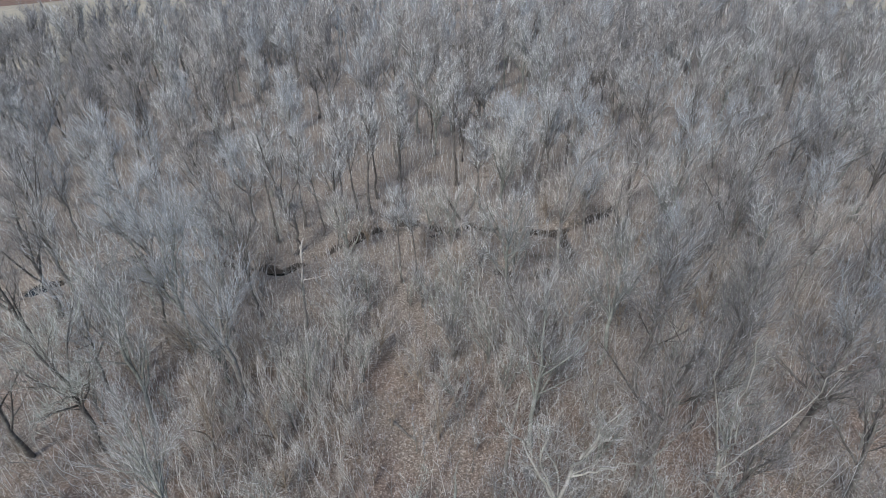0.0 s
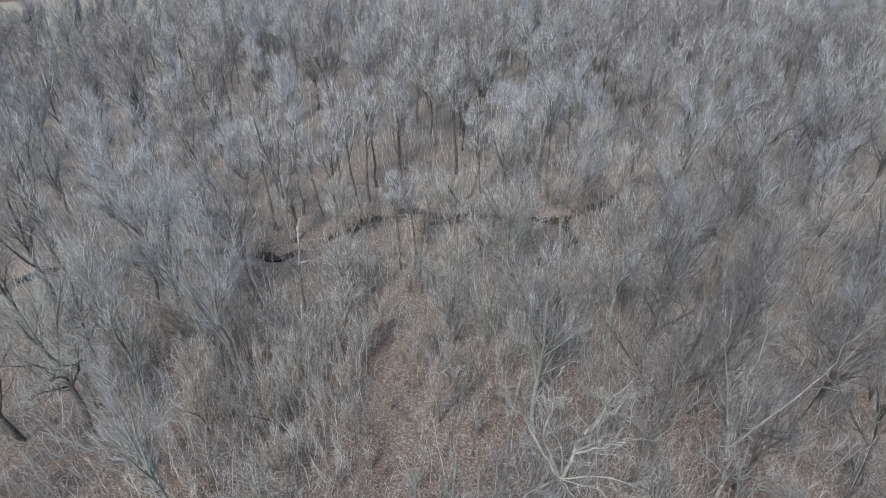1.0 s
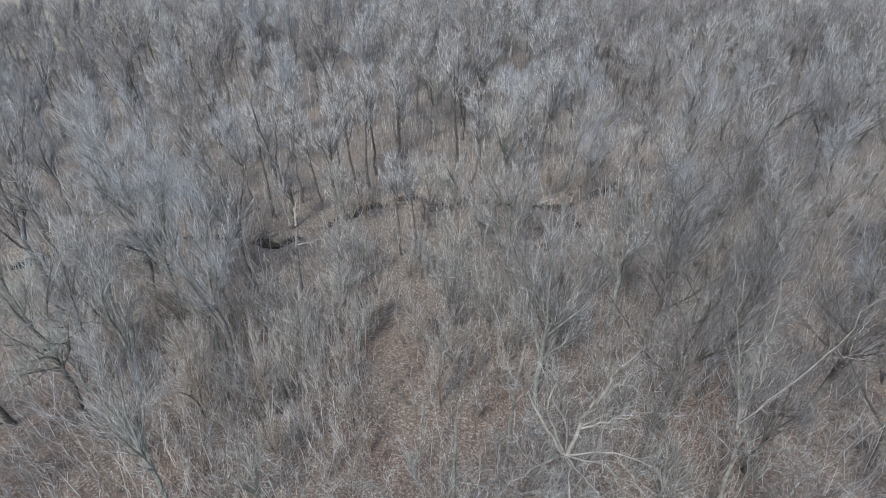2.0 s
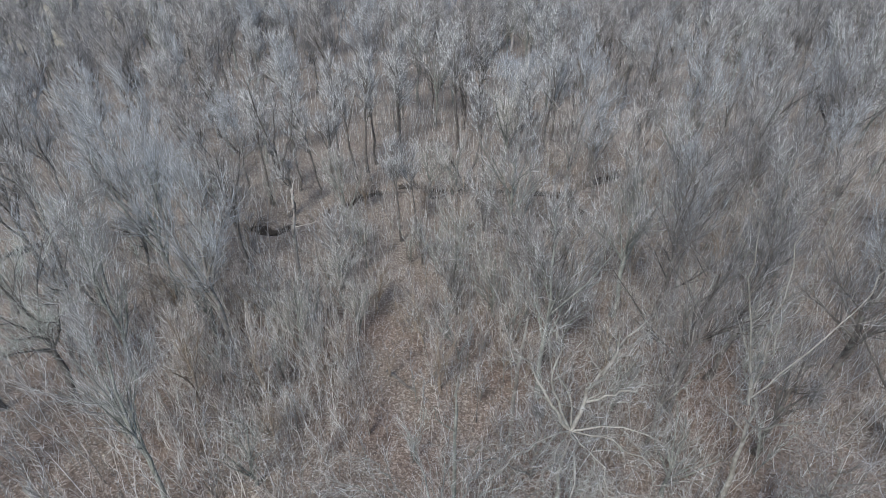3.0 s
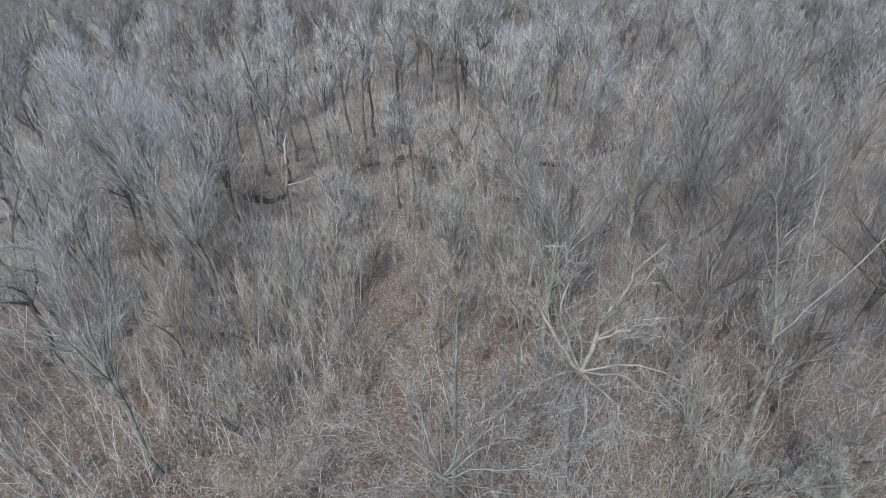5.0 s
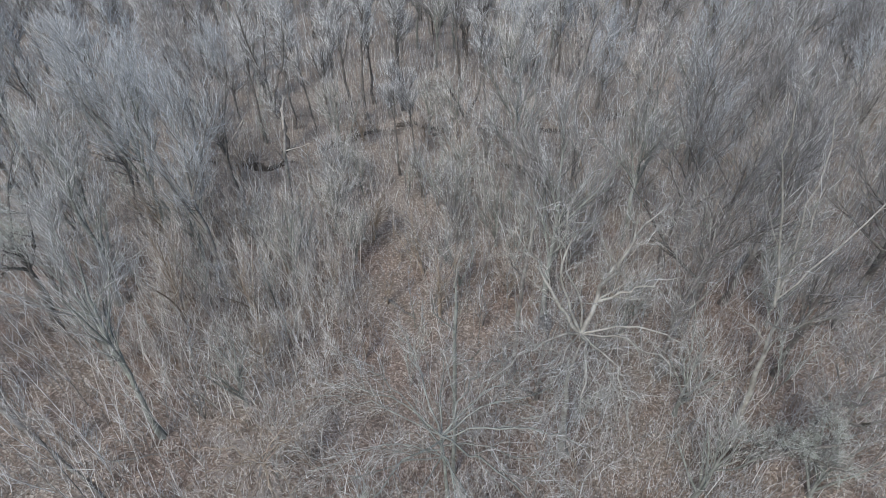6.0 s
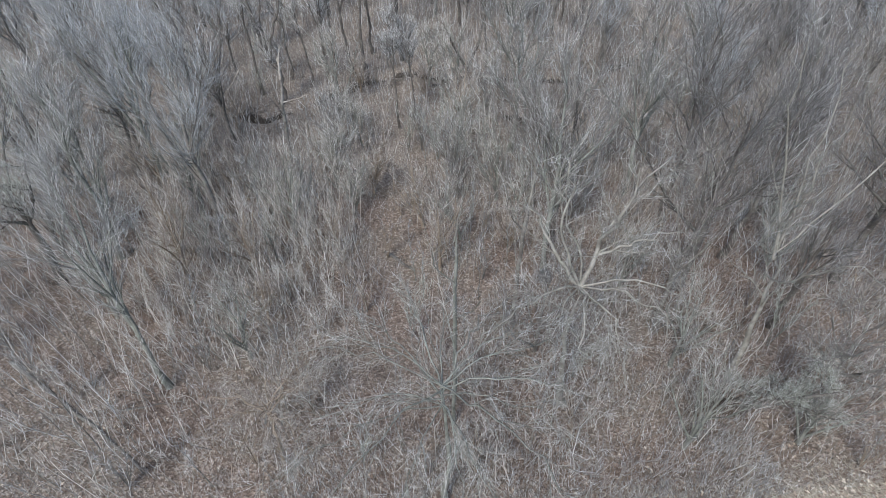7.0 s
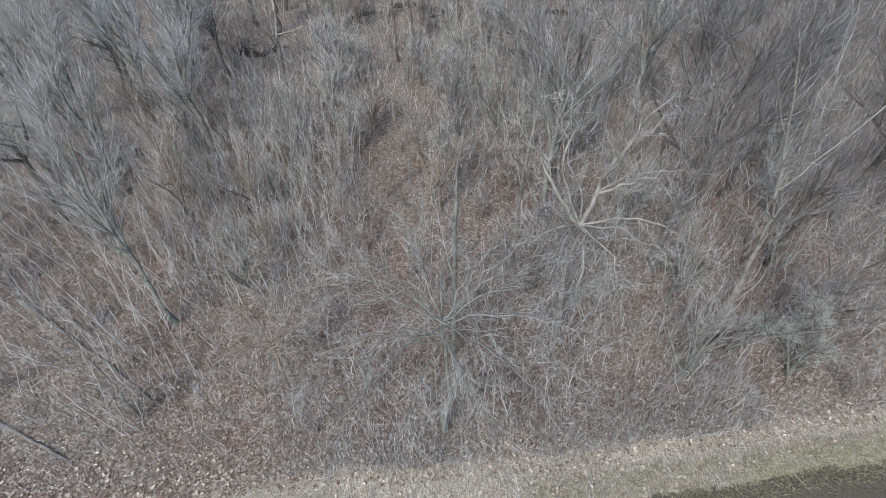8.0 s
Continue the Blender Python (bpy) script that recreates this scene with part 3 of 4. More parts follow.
open_tree("grey tree with a wide drooping crown at the wood's edge", (0.0, 12.3), 10.0, 6.8, 17, 3, BARK_LICHEN, TWIG_PALE, 0.95)
open_tree("low pale tree with a wide drooping crown", (-7.4, 14.2), 5.6, 3.6, 11, 4, BARK_TAN, TWIG_TAN, 0.7)

# thin dark trunks that stand clear along the creek and behind it
POLES = [(-10.0, 60.6, 14.5, 0.15), (-9.0, 62.2, 15.0, 0.16), (-6.2, 72.6, 15.0, 0.19), (1.9, 70.8, 16.0, 0.2), (-14.0, 57.2, 12.0, 0.1), (-12.0, 54.8, 13.5, 0.13),
         (-19.2, 56.2, 13.0, 0.14), (-5.0, 64.5, 14.0, 0.14), (-16.8, 59.5, 13.0, 0.12), (4.6, 60.8, 13.0, 0.13), (-4.2, 47.8, 11.0, 0.09), (-2.9, 49.6, 10.5, 0.08), (9.6, 61.2, 13.5, 0.15),
         (13.0, 66.0, 14.5, 0.17), (-8.6, 67.0, 14.0, 0.16), (-12.6, 64.2, 14.5, 0.15)]
for x, y, H, r in POLES:
    plant(rng, "ash_tree", "slender dark-stemmed tree with a bare lower trunk", (x, y), H, r, "pole", BARK_DARK, TWIG_GREY, (rng.normal() * 0.5, rng.normal() * 0.4), 0.8)


# ---- the rest of the near wood ----
taken = [(SX, SY), F2, F3, (0.0, 12.3), (-7.4, 14.2)] + [(h[2], h[3]) for h in HAND] + [(p[0], p[1]) for p in POLES]


def clear(x, y, gap):
    return all((x - a) ** 2 + (y - b) ** 2 > gap * gap for a, b in taken)


def glade(x, y):
    """Open places: the litter strip in the middle, the creek flat, the edge of the wood."""
    strip = -13 < x < 4.5 and 14 < y < 47
    flat = -19 < x < 16 and 46 < y < 63
    slope = -20 < x < -9 and 56 < y < 76
    return strip or flat or slope or float(creek_distance(x, y)) < 2.0


KINDS = [
    ("maple_tree", "grey tree with a fine ascending crown of bare twigs", "upright", BARK_GREY, TWIG_COOL),
    ("maple_tree", "lichened grey tree with ascending bare limbs", "upright", BARK_LICHEN, TWIG_GREY),
    ("ash_tree", "dark-trunked bare tree with a brown-grey crown", "upright", BARK_DARK, TWIG_BROWN),
    ("ash_tree", "slender bare tree with a high narrow crown", "pole", BARK_GREY, TWIG_GREY),
    ("elm_tree", "spreading bare tree with grey drooping twigs", "spreading", BARK_GREY, TWIG_COOL),
    ("elm_tree", "spreading bare tree with lichened limbs", "spreading", BARK_LICHEN, TWIG_GREY),
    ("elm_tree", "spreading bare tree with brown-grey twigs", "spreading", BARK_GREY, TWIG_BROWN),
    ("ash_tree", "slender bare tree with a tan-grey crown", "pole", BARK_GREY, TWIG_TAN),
    # crowns toned dark; set at the sides in place of lens falloff
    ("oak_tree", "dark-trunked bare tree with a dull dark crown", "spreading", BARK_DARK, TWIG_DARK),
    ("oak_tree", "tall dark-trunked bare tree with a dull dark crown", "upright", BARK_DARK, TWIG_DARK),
]
WEIGHT = [0.24, 0.18, 0.14, 0.1, 0.2, 0.14]
near, tries = 0, 0
while near < 106 and tries < 9000:
    tries += 1
    y = 13 + 67 * rng.random() ** 0.8
    x = rng.uniform(-1, 1) * (0.79 * (0.85 * y + 18) + 4)
    gap = 3.1 + 0.012 * y
    if glade(x, y) or not clear(x, y, gap) or y < wood_edge(x) + 2.5 or (-25 < x < 12 and y < 25) or (-18.6 < x < -12 and 42 < y < 54):
        continue
    taken.append((x, y))
    near += 1
    name, label, form, bk, tw = KINDS[rng.choice(6, p=WEIGHT)]
    if x > 2 and y < 50 and rng.random() < 0.75:  # browner kinds here; past x 12, dark twig colours stand in for lens falloff
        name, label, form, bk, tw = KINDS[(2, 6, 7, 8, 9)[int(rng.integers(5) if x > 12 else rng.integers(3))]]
    # lens falloff towards both sides, put into darker twig colours
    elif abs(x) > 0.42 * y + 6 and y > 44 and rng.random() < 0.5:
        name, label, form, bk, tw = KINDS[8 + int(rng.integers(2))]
    H = rng.uniform(12.0, 17.0) if y > 24 else rng.uniform(9, 13)
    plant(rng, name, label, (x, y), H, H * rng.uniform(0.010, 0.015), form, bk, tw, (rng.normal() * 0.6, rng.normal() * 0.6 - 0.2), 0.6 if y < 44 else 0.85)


# small bushy trees under and between the tall ones
small_trees, tries = 0, 0
while small_trees < 78 and tries < 9000:
    tries += 1
    y = 14 + 46 * rng.random()
    x = rng.uniform(-1, 1) * (0.6 * (0.85 * y + 18)) * (0.5 if small_trees > 62 else 1.0)
    if y < wood_edge(x) + 2 or (x < -7 and y < 19) or (38 < y < 56 and abs(x + 0.31 * y) < 2.6) or not clear(x, y, 2.6) or (-18.6 < x < -14 and 46 < y < 54) or float(creek_distance(x, y)) < 1.3 or abs(x + 3.2 + 0.08 * (y - 30)) < 1.6 or (-8 < x < 11 and y < 27):
        continue
    taken.append((x, y))
    small_trees += 1
    bk, tw, word = [(BARK_GREY, TWIG_GREY, "grey"), (BARK_TAN, TWIG_TAN, "tan"), (BARK_LICHEN, TWIG_PALE, "pale"), (BARK_LICHEN, TWIG_PALE, "pale grey"), (BARK_TAN, TWIG_TAN, "tan-twigged")][small_trees % 5]
    H = rng.uniform(4.5, 8.5)
    plant(rng, "alder_tree", f"small bushy {word} tree with fine bare twigs", (x, y), H, 0.012 * H, "bushy", bk, tw, (rng.normal() * 0.4, rng.normal() * 0.4), 0.5, split=False)


# ---- the wood farther back: a dozen grown trees, each set out many times ----
def mid_tree(kind):
    name, label, form, bk, tw = kind
    H = rng.uniform(13, 16)
    trunk, limb, per, secs, shoots, fine = frame_of(rng, H, H * 0.013, form, (rng.normal() * 0.5, rng.normal() * 0.5), 0.62, fat=2.0, ks=2)
    root = thing(name, (0, 0, 0), label, "tree", "trees of the wood")
    b = Bundle()
    tubes(b, *trunk, 6)
    part("trunk", b.mesh("trunk", bk), root)
    b = Bundle()
    for P, R in limb:
        tubes(b, P[:, ::2], R[:, ::2], 4)
    tubes(b, secs[0][:, ::3], secs[1][:, ::3], 3)
    part("limb", b.mesh("limb", bk), root)
    b = Bundle()
    tubes(b, *shoots, 3)
    tubes(b, *fine, 3)
    tagged(part("crown", b.mesh("crown", tw), root), kind="stuff")
    return root


protos = [mid_tree(KINDS[(0, 2, 1, 2, 3, 5, 9, 8, 9, 2)[i]]) for i in range(10)]
used = set()
mid, tries = 0, 0
while mid < 185 and tries < 9000:
    tries += 1
    y = rng.uniform(78, 132)
    x = rng.uniform(-1, 1) * (0.79 * (0.85 * y + 18) + 5)
    if not clear(x, y, 4.6) or float(creek_distance(x, y)) < 1.8 or (x < -76 and y > 140 + 1.2 * (x + 90)):
        continue
    taken.append((x, y))
    # darker-twigged trees at the flanks imitate the lens's dim edges
    i = int(rng.integers(5, 10) if abs(x) > 0.42 * y else rng.integers(0, 8))
    s = rng.uniform(0.85, 1.12)
    m = pose(x, y, float(ground_z(x, y)), 0, 0, rng.uniform(0, 360)) @ Matrix.Diagonal((s, s, s, 1))
    if i not in used:
        protos[i].matrix_basis = m
        used.add(i)
    else:
        copy_thing(protos[i], pose(0, 0, 0)).matrix_basis = m
    mid += 1


# ---- far woods, past counting ----
def in_wood(x, y):
    """The far outline of the wood, against the fields."""
    if x < -76 and y > 140 + 1.2 * (x + 90) + 3 * math.sin(x):
        return False
    if x > 106 + 4 * math.sin(y * 0.2) and y > 158:
        return False
    return y < 286 + 5 * math.sin(x * 0.15)


def far_wood(name, label, count, twig_mat, seed, flank=0.0):
    r = np.random.default_rng(seed)
    kinds = []
    for form in ("upright", "upright", "upright", "pole"):
        H = 14.0
        trunk, limb, per, secs, shoots, fine = frame_of(r, H, 0.17, form, (0, 0), 0.34, fat=3.4, ks=2)
        b = Bundle()
        tubes(b, trunk[0][:, ::4], trunk[1][:, ::4] * 1.15, 4)
        for P, R in limb:
            tubes(b, P[:, ::len(P[0]) - 1], R[:, ::len(P[0]) - 1] * 1.3, 3)
        tubes(b, secs[0][:, ::3], secs[1][:, ::3], 3)
        tubes(b, *shoots, 3)
        kinds.append(b.arrays())
    out = Bundle()
    n = 0
    while n < count:
        y = 128 + 160 * r.random() ** 1.05
        x = r.uniform(-1, 1) * (0.79 * (0.85 * y + 18) + 8)
        # flank thins the middle, so darkened crowns gather at the sides
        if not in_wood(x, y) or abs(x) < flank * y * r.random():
            continue
        v, q, t = kinds[r.integers(4)]
        a, s = r.uniform(0, 2 * np.pi), r.uniform(0.8, 1.12)
        rot = np.array([[np.cos(a), -np.sin(a), 0], [np.sin(a), np.cos(a), 0], [0, 0, r.uniform(0.9, 1.1)]]) * s
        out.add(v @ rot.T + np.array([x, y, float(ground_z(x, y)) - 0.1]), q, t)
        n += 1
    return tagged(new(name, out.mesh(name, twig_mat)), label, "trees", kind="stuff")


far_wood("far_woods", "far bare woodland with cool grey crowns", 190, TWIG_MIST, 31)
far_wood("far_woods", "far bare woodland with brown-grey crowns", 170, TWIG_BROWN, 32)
far_wood("far_woods", "far bare woodland with grey crowns", 90, TWIG_GREY, 33)
# the lens's corner dimming, put into dark twigs crowding the flanks
far_wood("far_woods", "far bare woodland with crowns darkened for lens falloff", 240, TWIG_DARK, 34, 0.9)


# ---- understorey: saplings and shrubs ----
def sapling_lines(r, H, stems, rad, spread):
    parts = []
    for i in range(stems):
        a = r.uniform(0, 2 * np.pi)
        d = spread * r.uniform(0.5, 1.2) * H
        parts.append(line(r, [(0, 0, -0.1), (0.35 * d * np.cos(a), 0.35 * d * np.sin(a), 0.5 * H), (d * np.cos(a), d * np.sin(a), H * r.uniform(0.85, 1.05))], 6, 0.05, rad * r.uniform(0.7, 1.1), 0.006))
    stem = join(*parts)
    side = spawn(r, *stem, 11 if stems == 1 else 7, 0.25, 0.98, 34, 0.24 * H, 3, 0.5, 0.12, 0.6, 0.007, 0.4, 0.02, 0.014)
    fine = spawn(r, *side, 4, 0.15, 0.98, 34, 0.12 * H, 2, 0.4, 0.1, 0.8, 0.005, 0.3, 0.013, 0.011)
    return stem, side, fine


def sapling(r, name, label, cat, group, H, stems, rad, spread, bk, tw):
    stem, side, fine = sapling_lines(r, H, stems, rad, spread)
    root = thing(name, (0, 0, 0), label, cat, group)
    for i in range(len(stem[0])):
        b = Bundle()
        tubes(b, stem[0][i:i + 1], stem[1][i:i + 1], 4)
        part("stem", b.mesh("stem", bk), root)
    b = Bundle()
    tubes(b, *side, 3)
    tubes(b, *fine, 3)
    tagged(part("crown", b.mesh("crown", tw), root), kind="stuff")
    return root


def scatter(r, protos, count, y0, y1, accept, gap, power=1.0):
    """Set the grown ones out over the floor; the first of each is the original."""
    done, tries, spots = 0, 0, []
    while done < count and tries < 20000:
        tries += 1
        y = y0 + (y1 - y0) * r.random() ** power
        x = r.uniform(-1, 1) * (0.79 * (0.85 * y + 18) + 2)
        if not accept(x, y) or any((x - a) ** 2 + (y - b) ** 2 < gap * gap for a, b in spots):
            continue
        spots.append((x, y))
        s = r.uniform(0.8, 1.2)
        m = pose(x, y, float(ground_z(x, y)), r.normal() * 3, r.normal() * 3, r.uniform(0, 360)) @ Matrix.Diagonal((s, s, s, 1))
        i = done if done < len(protos) else int(r.integers(len(protos)))
        if done < len(protos):
            protos[i].matrix_basis = m
        else:
            made = copy_thing(protos[i], pose(0, 0, 0))
            made.matrix_basis = m
        done += 1


def wooded(x, y):
    return y > wood_edge(x) + 0.8 and float(creek_distance(x, y)) > 1.6


r4 = np.random.default_rng(44)
sap = []
for i in range(14):
    bk, tw, word = [(BARK_GREY, TWIG_GREY, "grey"), (BARK_TAN, TWIG_TAN, "tan"), (BARK_GREY, TWIG_BROWN, "brown-grey"), (BARK_LICHEN, TWIG_COOL, "pale grey")][i % 4]
    sap.append(sapling(r4, "sapling", f"slender {word} sapling with ascending bare twigs in leaf litter", "sapling", "saplings", r4.uniform(3.2, 7.5), 1, 0.034, 0.05, bk, tw))
scatter(r4, sap, 290, 12, 62, wooded, 1.5, 0.9)
shr = []
for i in range(8):
    bk, tw, word = [(BARK_TAN, TWIG_BROWN, "brown-grey"), (BARK_GREY, TWIG_GREY, "grey"), (BARK_TAN, TWIG_TAN, "tan"), (BARK_LICHEN, TWIG_LICHEN, "lichened")][i % 4]
    shr.append(sapling(r4, "shrub", f"many-stemmed {word} bare shrub in leaf litter", "shrub", "shrubs", r4.uniform(2.6, 4.6), 6, 0.026, 0.28, bk, tw))
scatter(r4, shr, 150, 12, 66, wooded, 2.2, 0.85)


def thicket(name, label, count, mat, seed):
    """Rods and whips, too many to count, over the floor of the wood."""
    r = np.random.default_rng(seed)
    y = 10.5 + 72 * r.random(count * 2) ** 0.85
    x = r.uniform(-1, 1, count * 2) * (0.79 * (0.85 * y + 18) + 2)
    clump = np.sin(x * 0.42 + seed) * np.sin(y * 0.37 + seed * 2) + 0.5 * np.sin(x * 0.9 + y * 0.7 + seed)
    strip = np.exp(-(((x + 3.2 + 0.08 * (y - 30)) / 2.2) ** 2)) * (y > 16) * (y < 45)
    bare = np.exp(-(((x + 14.5) / 5) ** 2) - ((y - 65) / 8) ** 2)
    strip = strip + bare
    ok = (y > wood_edge(x) + 0.4) & (creek_distance(x, y) > 1.2) & (clump + r.normal(size=count * 2) * 0.7 > strip * 2.6 - 0.35)
    x, y = x[ok][:count], y[ok][:count]
    n = len(x)
    p = np.stack([x, y, ground_z(x, y) - 0.05], 1)
    H = r.uniform(0.9, 3.4, n) * (1 + 0.006 * y)
    d = np.stack([r.normal(size=n) * 0.2, r.normal(size=n) * 0.2, np.ones(n)], 1)
    w = np.stack([r.normal(size=n) * 0.12, r.normal(size=n) * 0.12, np.zeros(n)], 1)
    P = np.stack([p, p + d * (0.5 * H)[:, None] + w, p + d * H[:, None]], 1)
    thick = 0.012 + 0.00014 * y
    R = np.stack([thick, thick * 0.75, thick * 0.3], 1)
    side = spawn(r, P, R, 4, 0.2, 0.95, 30, 0.8, 2, 0.4, 0.1, 0.8, 0.005, 0.3, 0.016, 0.010)
    b = Bundle()
    tubes(b, P, R, 3)
    tubes(b, *side, 3)
    return tagged(new(name, b.mesh(name, mat)), label, "undergrowth", kind="stuff")


def far_thicket(name, label, count, mat, seed):
    """Brush under the far trees."""
    r = np.random.default_rng(seed)
    y = 76 + 205 * r.random(count) ** 1.4
    x = r.uniform(-1, 1, count) * (0.79 * (0.85 * y + 18) + 4)
    keep = np.array([in_wood(a, b) for a, b in zip(x, y)])
    x, y = x[keep], y[keep]
    count = len(x)
    p = np.stack([x, y, ground_z(x, y) - 0.05], 1)
    H = r.uniform(1.5, 5.0, count)
    d = np.stack([r.normal(size=count) * 0.15, r.normal(size=count) * 0.15, np.ones(count)], 1)
    P = np.stack([p, p + d * H[:, None]], 1)
    thick = 0.02 + 0.0002 * y
    R = np.stack([thick, thick * 0.3], 1)
    side = spawn(r, P, R, 4, 0.2, 0.95, 30, 1.7, 2, 0.4, 0.1, 0.9, 0.008, 0.3, 0.05, 0.016)
    b = Bundle()
    tubes(b, P, R, 3)
    tubes(b, *side, 3)
    return tagged(new(name, b.mesh(name, mat)), label, "undergrowth", kind="stuff")


far_thicket("undergrowth", "grey brush under the far trees", 4200, TWIG_GREY, 15)
far_thicket("undergrowth", "brown brush under the far trees", 4200, TWIG_BROWN, 16)
thicket("undergrowth", "thin tan whips and stems standing in the litter", 3100, TWIG_TAN, 5)
thicket("undergrowth", "thin grey whips and stems standing in the litter", 3100, TWIG_GREY, 6)
thicket("undergrowth", "thin brown-grey whips and stems standing in the litter", 3100, TWIG_BROWN, 7)


# ---- fallen leaves, sticks and dry grass ----
def leaves(name, label, mat, count, seed, y0, y1, small, large, accept):
    r = np.random.default_rng(seed)
    y = y0 + (y1 - y0) * r.random(count * 3) ** 1.3
    x = r.uniform(-1, 1, count * 3) * (0.79 * (0.85 * y + 18))
    ok = accept(x, y, r)
    x, y = x[ok][:count], y[ok][:count]
    n = len(x)
    a, s, curl = r.uniform(0, 2 * np.pi, n), r.uniform(small, large, n), r.uniform(0.1, 0.55, n)
    tilt = r.normal(size=(n, 2)) * 0.25
    u = np.array([[-0.5, 0], [0, -0.36], [0.06, 0], [0, 0.36], [0.62, 0]])
    lift = np.array([0.15, 1.0, 0.0, 1.0, 0.5])
    lx, ly = u[None, :, 0] * s[:, None], u[None, :, 1] * s[:, None]
    px = x[:, None] + lx * np.cos(a)[:, None] - ly * np.sin(a)[:, None]
    py = y[:, None] + lx * np.sin(a)[:, None] + ly * np.cos(a)[:, None]
    pz = ground_z(x, y)[:, None] + 0.025 + lift[None] * (curl * s * 0.5)[:, None] + np.abs(tilt[:, :1] * lx + tilt[:, 1:] * ly)
    V = np.stack([px, py, pz], -1).reshape(-1, 3)
    t = np.array([[0, 1, 2], [0, 2, 3], [1, 4, 2], [2, 4, 3]])
    T = (t[None] + (np.arange(n) * 5)[:, None, None]).reshape(-1, 3)
    return tagged(new(name, mesh_of(name, V, np.zeros((0, 4), int), T, mat, False)), label, "leaves", kind="stuff")


leaves("fallen_leaves", "brown curled leaves of the litter", LEAF, 22000, 3, 9.0, 42, 0.09, 0.19, lambda x, y, r: (y > wood_edge(x) - 0.6) & (creek_distance(x, y) > 0.8))
leaves("bleached_leaves", "bleached pale leaves strewn over the litter", PALE_LEAF, 2600, 4, 8.6, 34, 0.08, 0.2,
       lambda x, y, r: (y > wood_edge(x) - 1.4) & (r.random(len(x)) < np.exp(-np.abs(y - wood_edge(x)) / 1.2) + 0.12 * np.exp(-((x + 17) / 6) ** 2) + 0.02))


leaves("bleached_leaves", "bleached pale leaves along the verge", PALE_LEAF, 1300, 14, 7.6, 15.5, 0.06, 0.2, lambda x, y, r: (np.abs(y - wood_edge(x) + 0.5) < 1.5) & (x > -20) & (np.sin(x * 1.9) * np.sin(y * 2.3 + x) + r.normal(size=len(x)) * 0.5 > 0.1))


def grass(name, label, mat, count, seed, lo, hi, x0, tall):
    r = np.random.default_rng(seed)
    x = r.uniform(x0, 26, count)
    y = wood_edge(x) + r.uniform(lo, hi, count)
    p = np.stack([x, y, ground_z(x, y) - 0.02], 1)
    h = r.uniform(0.4, 1.0, count) * tall
    d = np.stack([r.normal(size=count) * 0.8, r.normal(size=count) * 0.8, np.full(count, 0.7)], 1)
    P = np.stack([p, p + d * h[:, None]], 1)
    R = np.stack([np.full(count, 0.010), np.full(count, 0.002)], 1)
    b = Bundle()
    tubes(b, P, R, 3)
    return tagged(new(name, b.mesh(name, mat)), label, "grass", kind="stuff")


def weeds(name, label, mat, count, seed, deep=34.0, tall=0.95, span=None):
    """Dry stalks of last year's weeds, thick as fur over the litter near the edge."""
    r = np.random.default_rng(seed)
    x = r.uniform(-1, 1, count) * 24 if deep < 20 else r.uniform(-1, 1, count) * 38
    if span:
        x = r.uniform(*span, count)
    y = wood_edge(x) + deep * r.random(count) ** 1.35
    patch = np.sin(x * 0.55 + seed) * np.sin(y * 0.6 + 1.7 * seed) + r.normal(size=count) * 0.6
    ok = (np.abs(x) < 0.79 * (0.85 * y + 18)) & (patch > -0.45)
    x, y = x[ok], y[ok]
    n = len(x)
    p = np.stack([x, y, ground_z(x, y) - 0.03], 1)
    h = r.uniform(0.25, tall, n)
    d = np.stack([r.normal(size=n) * 0.3, r.normal(size=n) * 0.3, np.ones(n)], 1)
    b = Bundle()
    tubes(b, np.stack([p, p + d * h[:, None]], 1), np.stack([np.full(n, 0.011), np.full(n, 0.004)], 1), 3)
    return tagged(new(name, b.mesh(name, mat)), label, "weeds", kind="stuff")


def young_growth(name, label, count, mat, seed, zone_x=None, zone_y=(12, 66)):
    """Young stems past counting, between the saplings."""
    r = np.random.default_rng(seed)
    y = zone_y[0] + (zone_y[1] - zone_y[0]) * r.random(count * 2) ** 0.9
    x = r.uniform(*zone_x, count * 2) if zone_x else r.uniform(-1, 1, count * 2) * (0.72 * (0.85 * y + 18))
    if zone_x:
        x = x + r.normal(size=count * 2) * 1.5
        y = y + r.normal(size=count * 2) * 2.0
    clump = np.sin(x * 0.33 + seed) * np.sin(y * 0.29 + seed * 1.3) + r.normal(size=count * 2) * 0.6
    strip = np.exp(-(((x + 3.2 + 0.08 * (y - 30)) / 1.8) ** 2)) * (y < 45)
    ok = (y > wood_edge(x) + 1.5) & (creek_distance(x, y) > 1.5) & (clump > 1.6 * strip - 0.4)
    x, y = x[ok][:count], y[ok][:count]
    n = len(x)
    p = np.stack([x, y, ground_z(x, y) - 0.05], 1)
    H = r.uniform(2.0, 5.2, n)
    d = np.stack([r.normal(size=n) * 0.2, r.normal(size=n) * 0.2, np.ones(n)], 1)
    w = r.normal(size=(n, 3)) * 0.22
    P = np.stack([p, p + d * (0.5 * H)[:, None] + w, p + d * H[:, None]], 1)
    R = np.stack([np.full(n, 0.024), np.full(n, 0.017), np.full(n, 0.008)], 1)
    side = spawn(r, P, R, 16, 0.2, 0.98, 46, 1.2, 2, 0.4, 0.1, 0.8, 0.005, 0.35, 0.014, 0.011)
    b = Bundle()
    tubes(b, P, R, 3)
    tubes(b, *side, 3)
    return tagged(new(name, b.mesh(name, mat)), label, "undergrowth", kind="stuff")


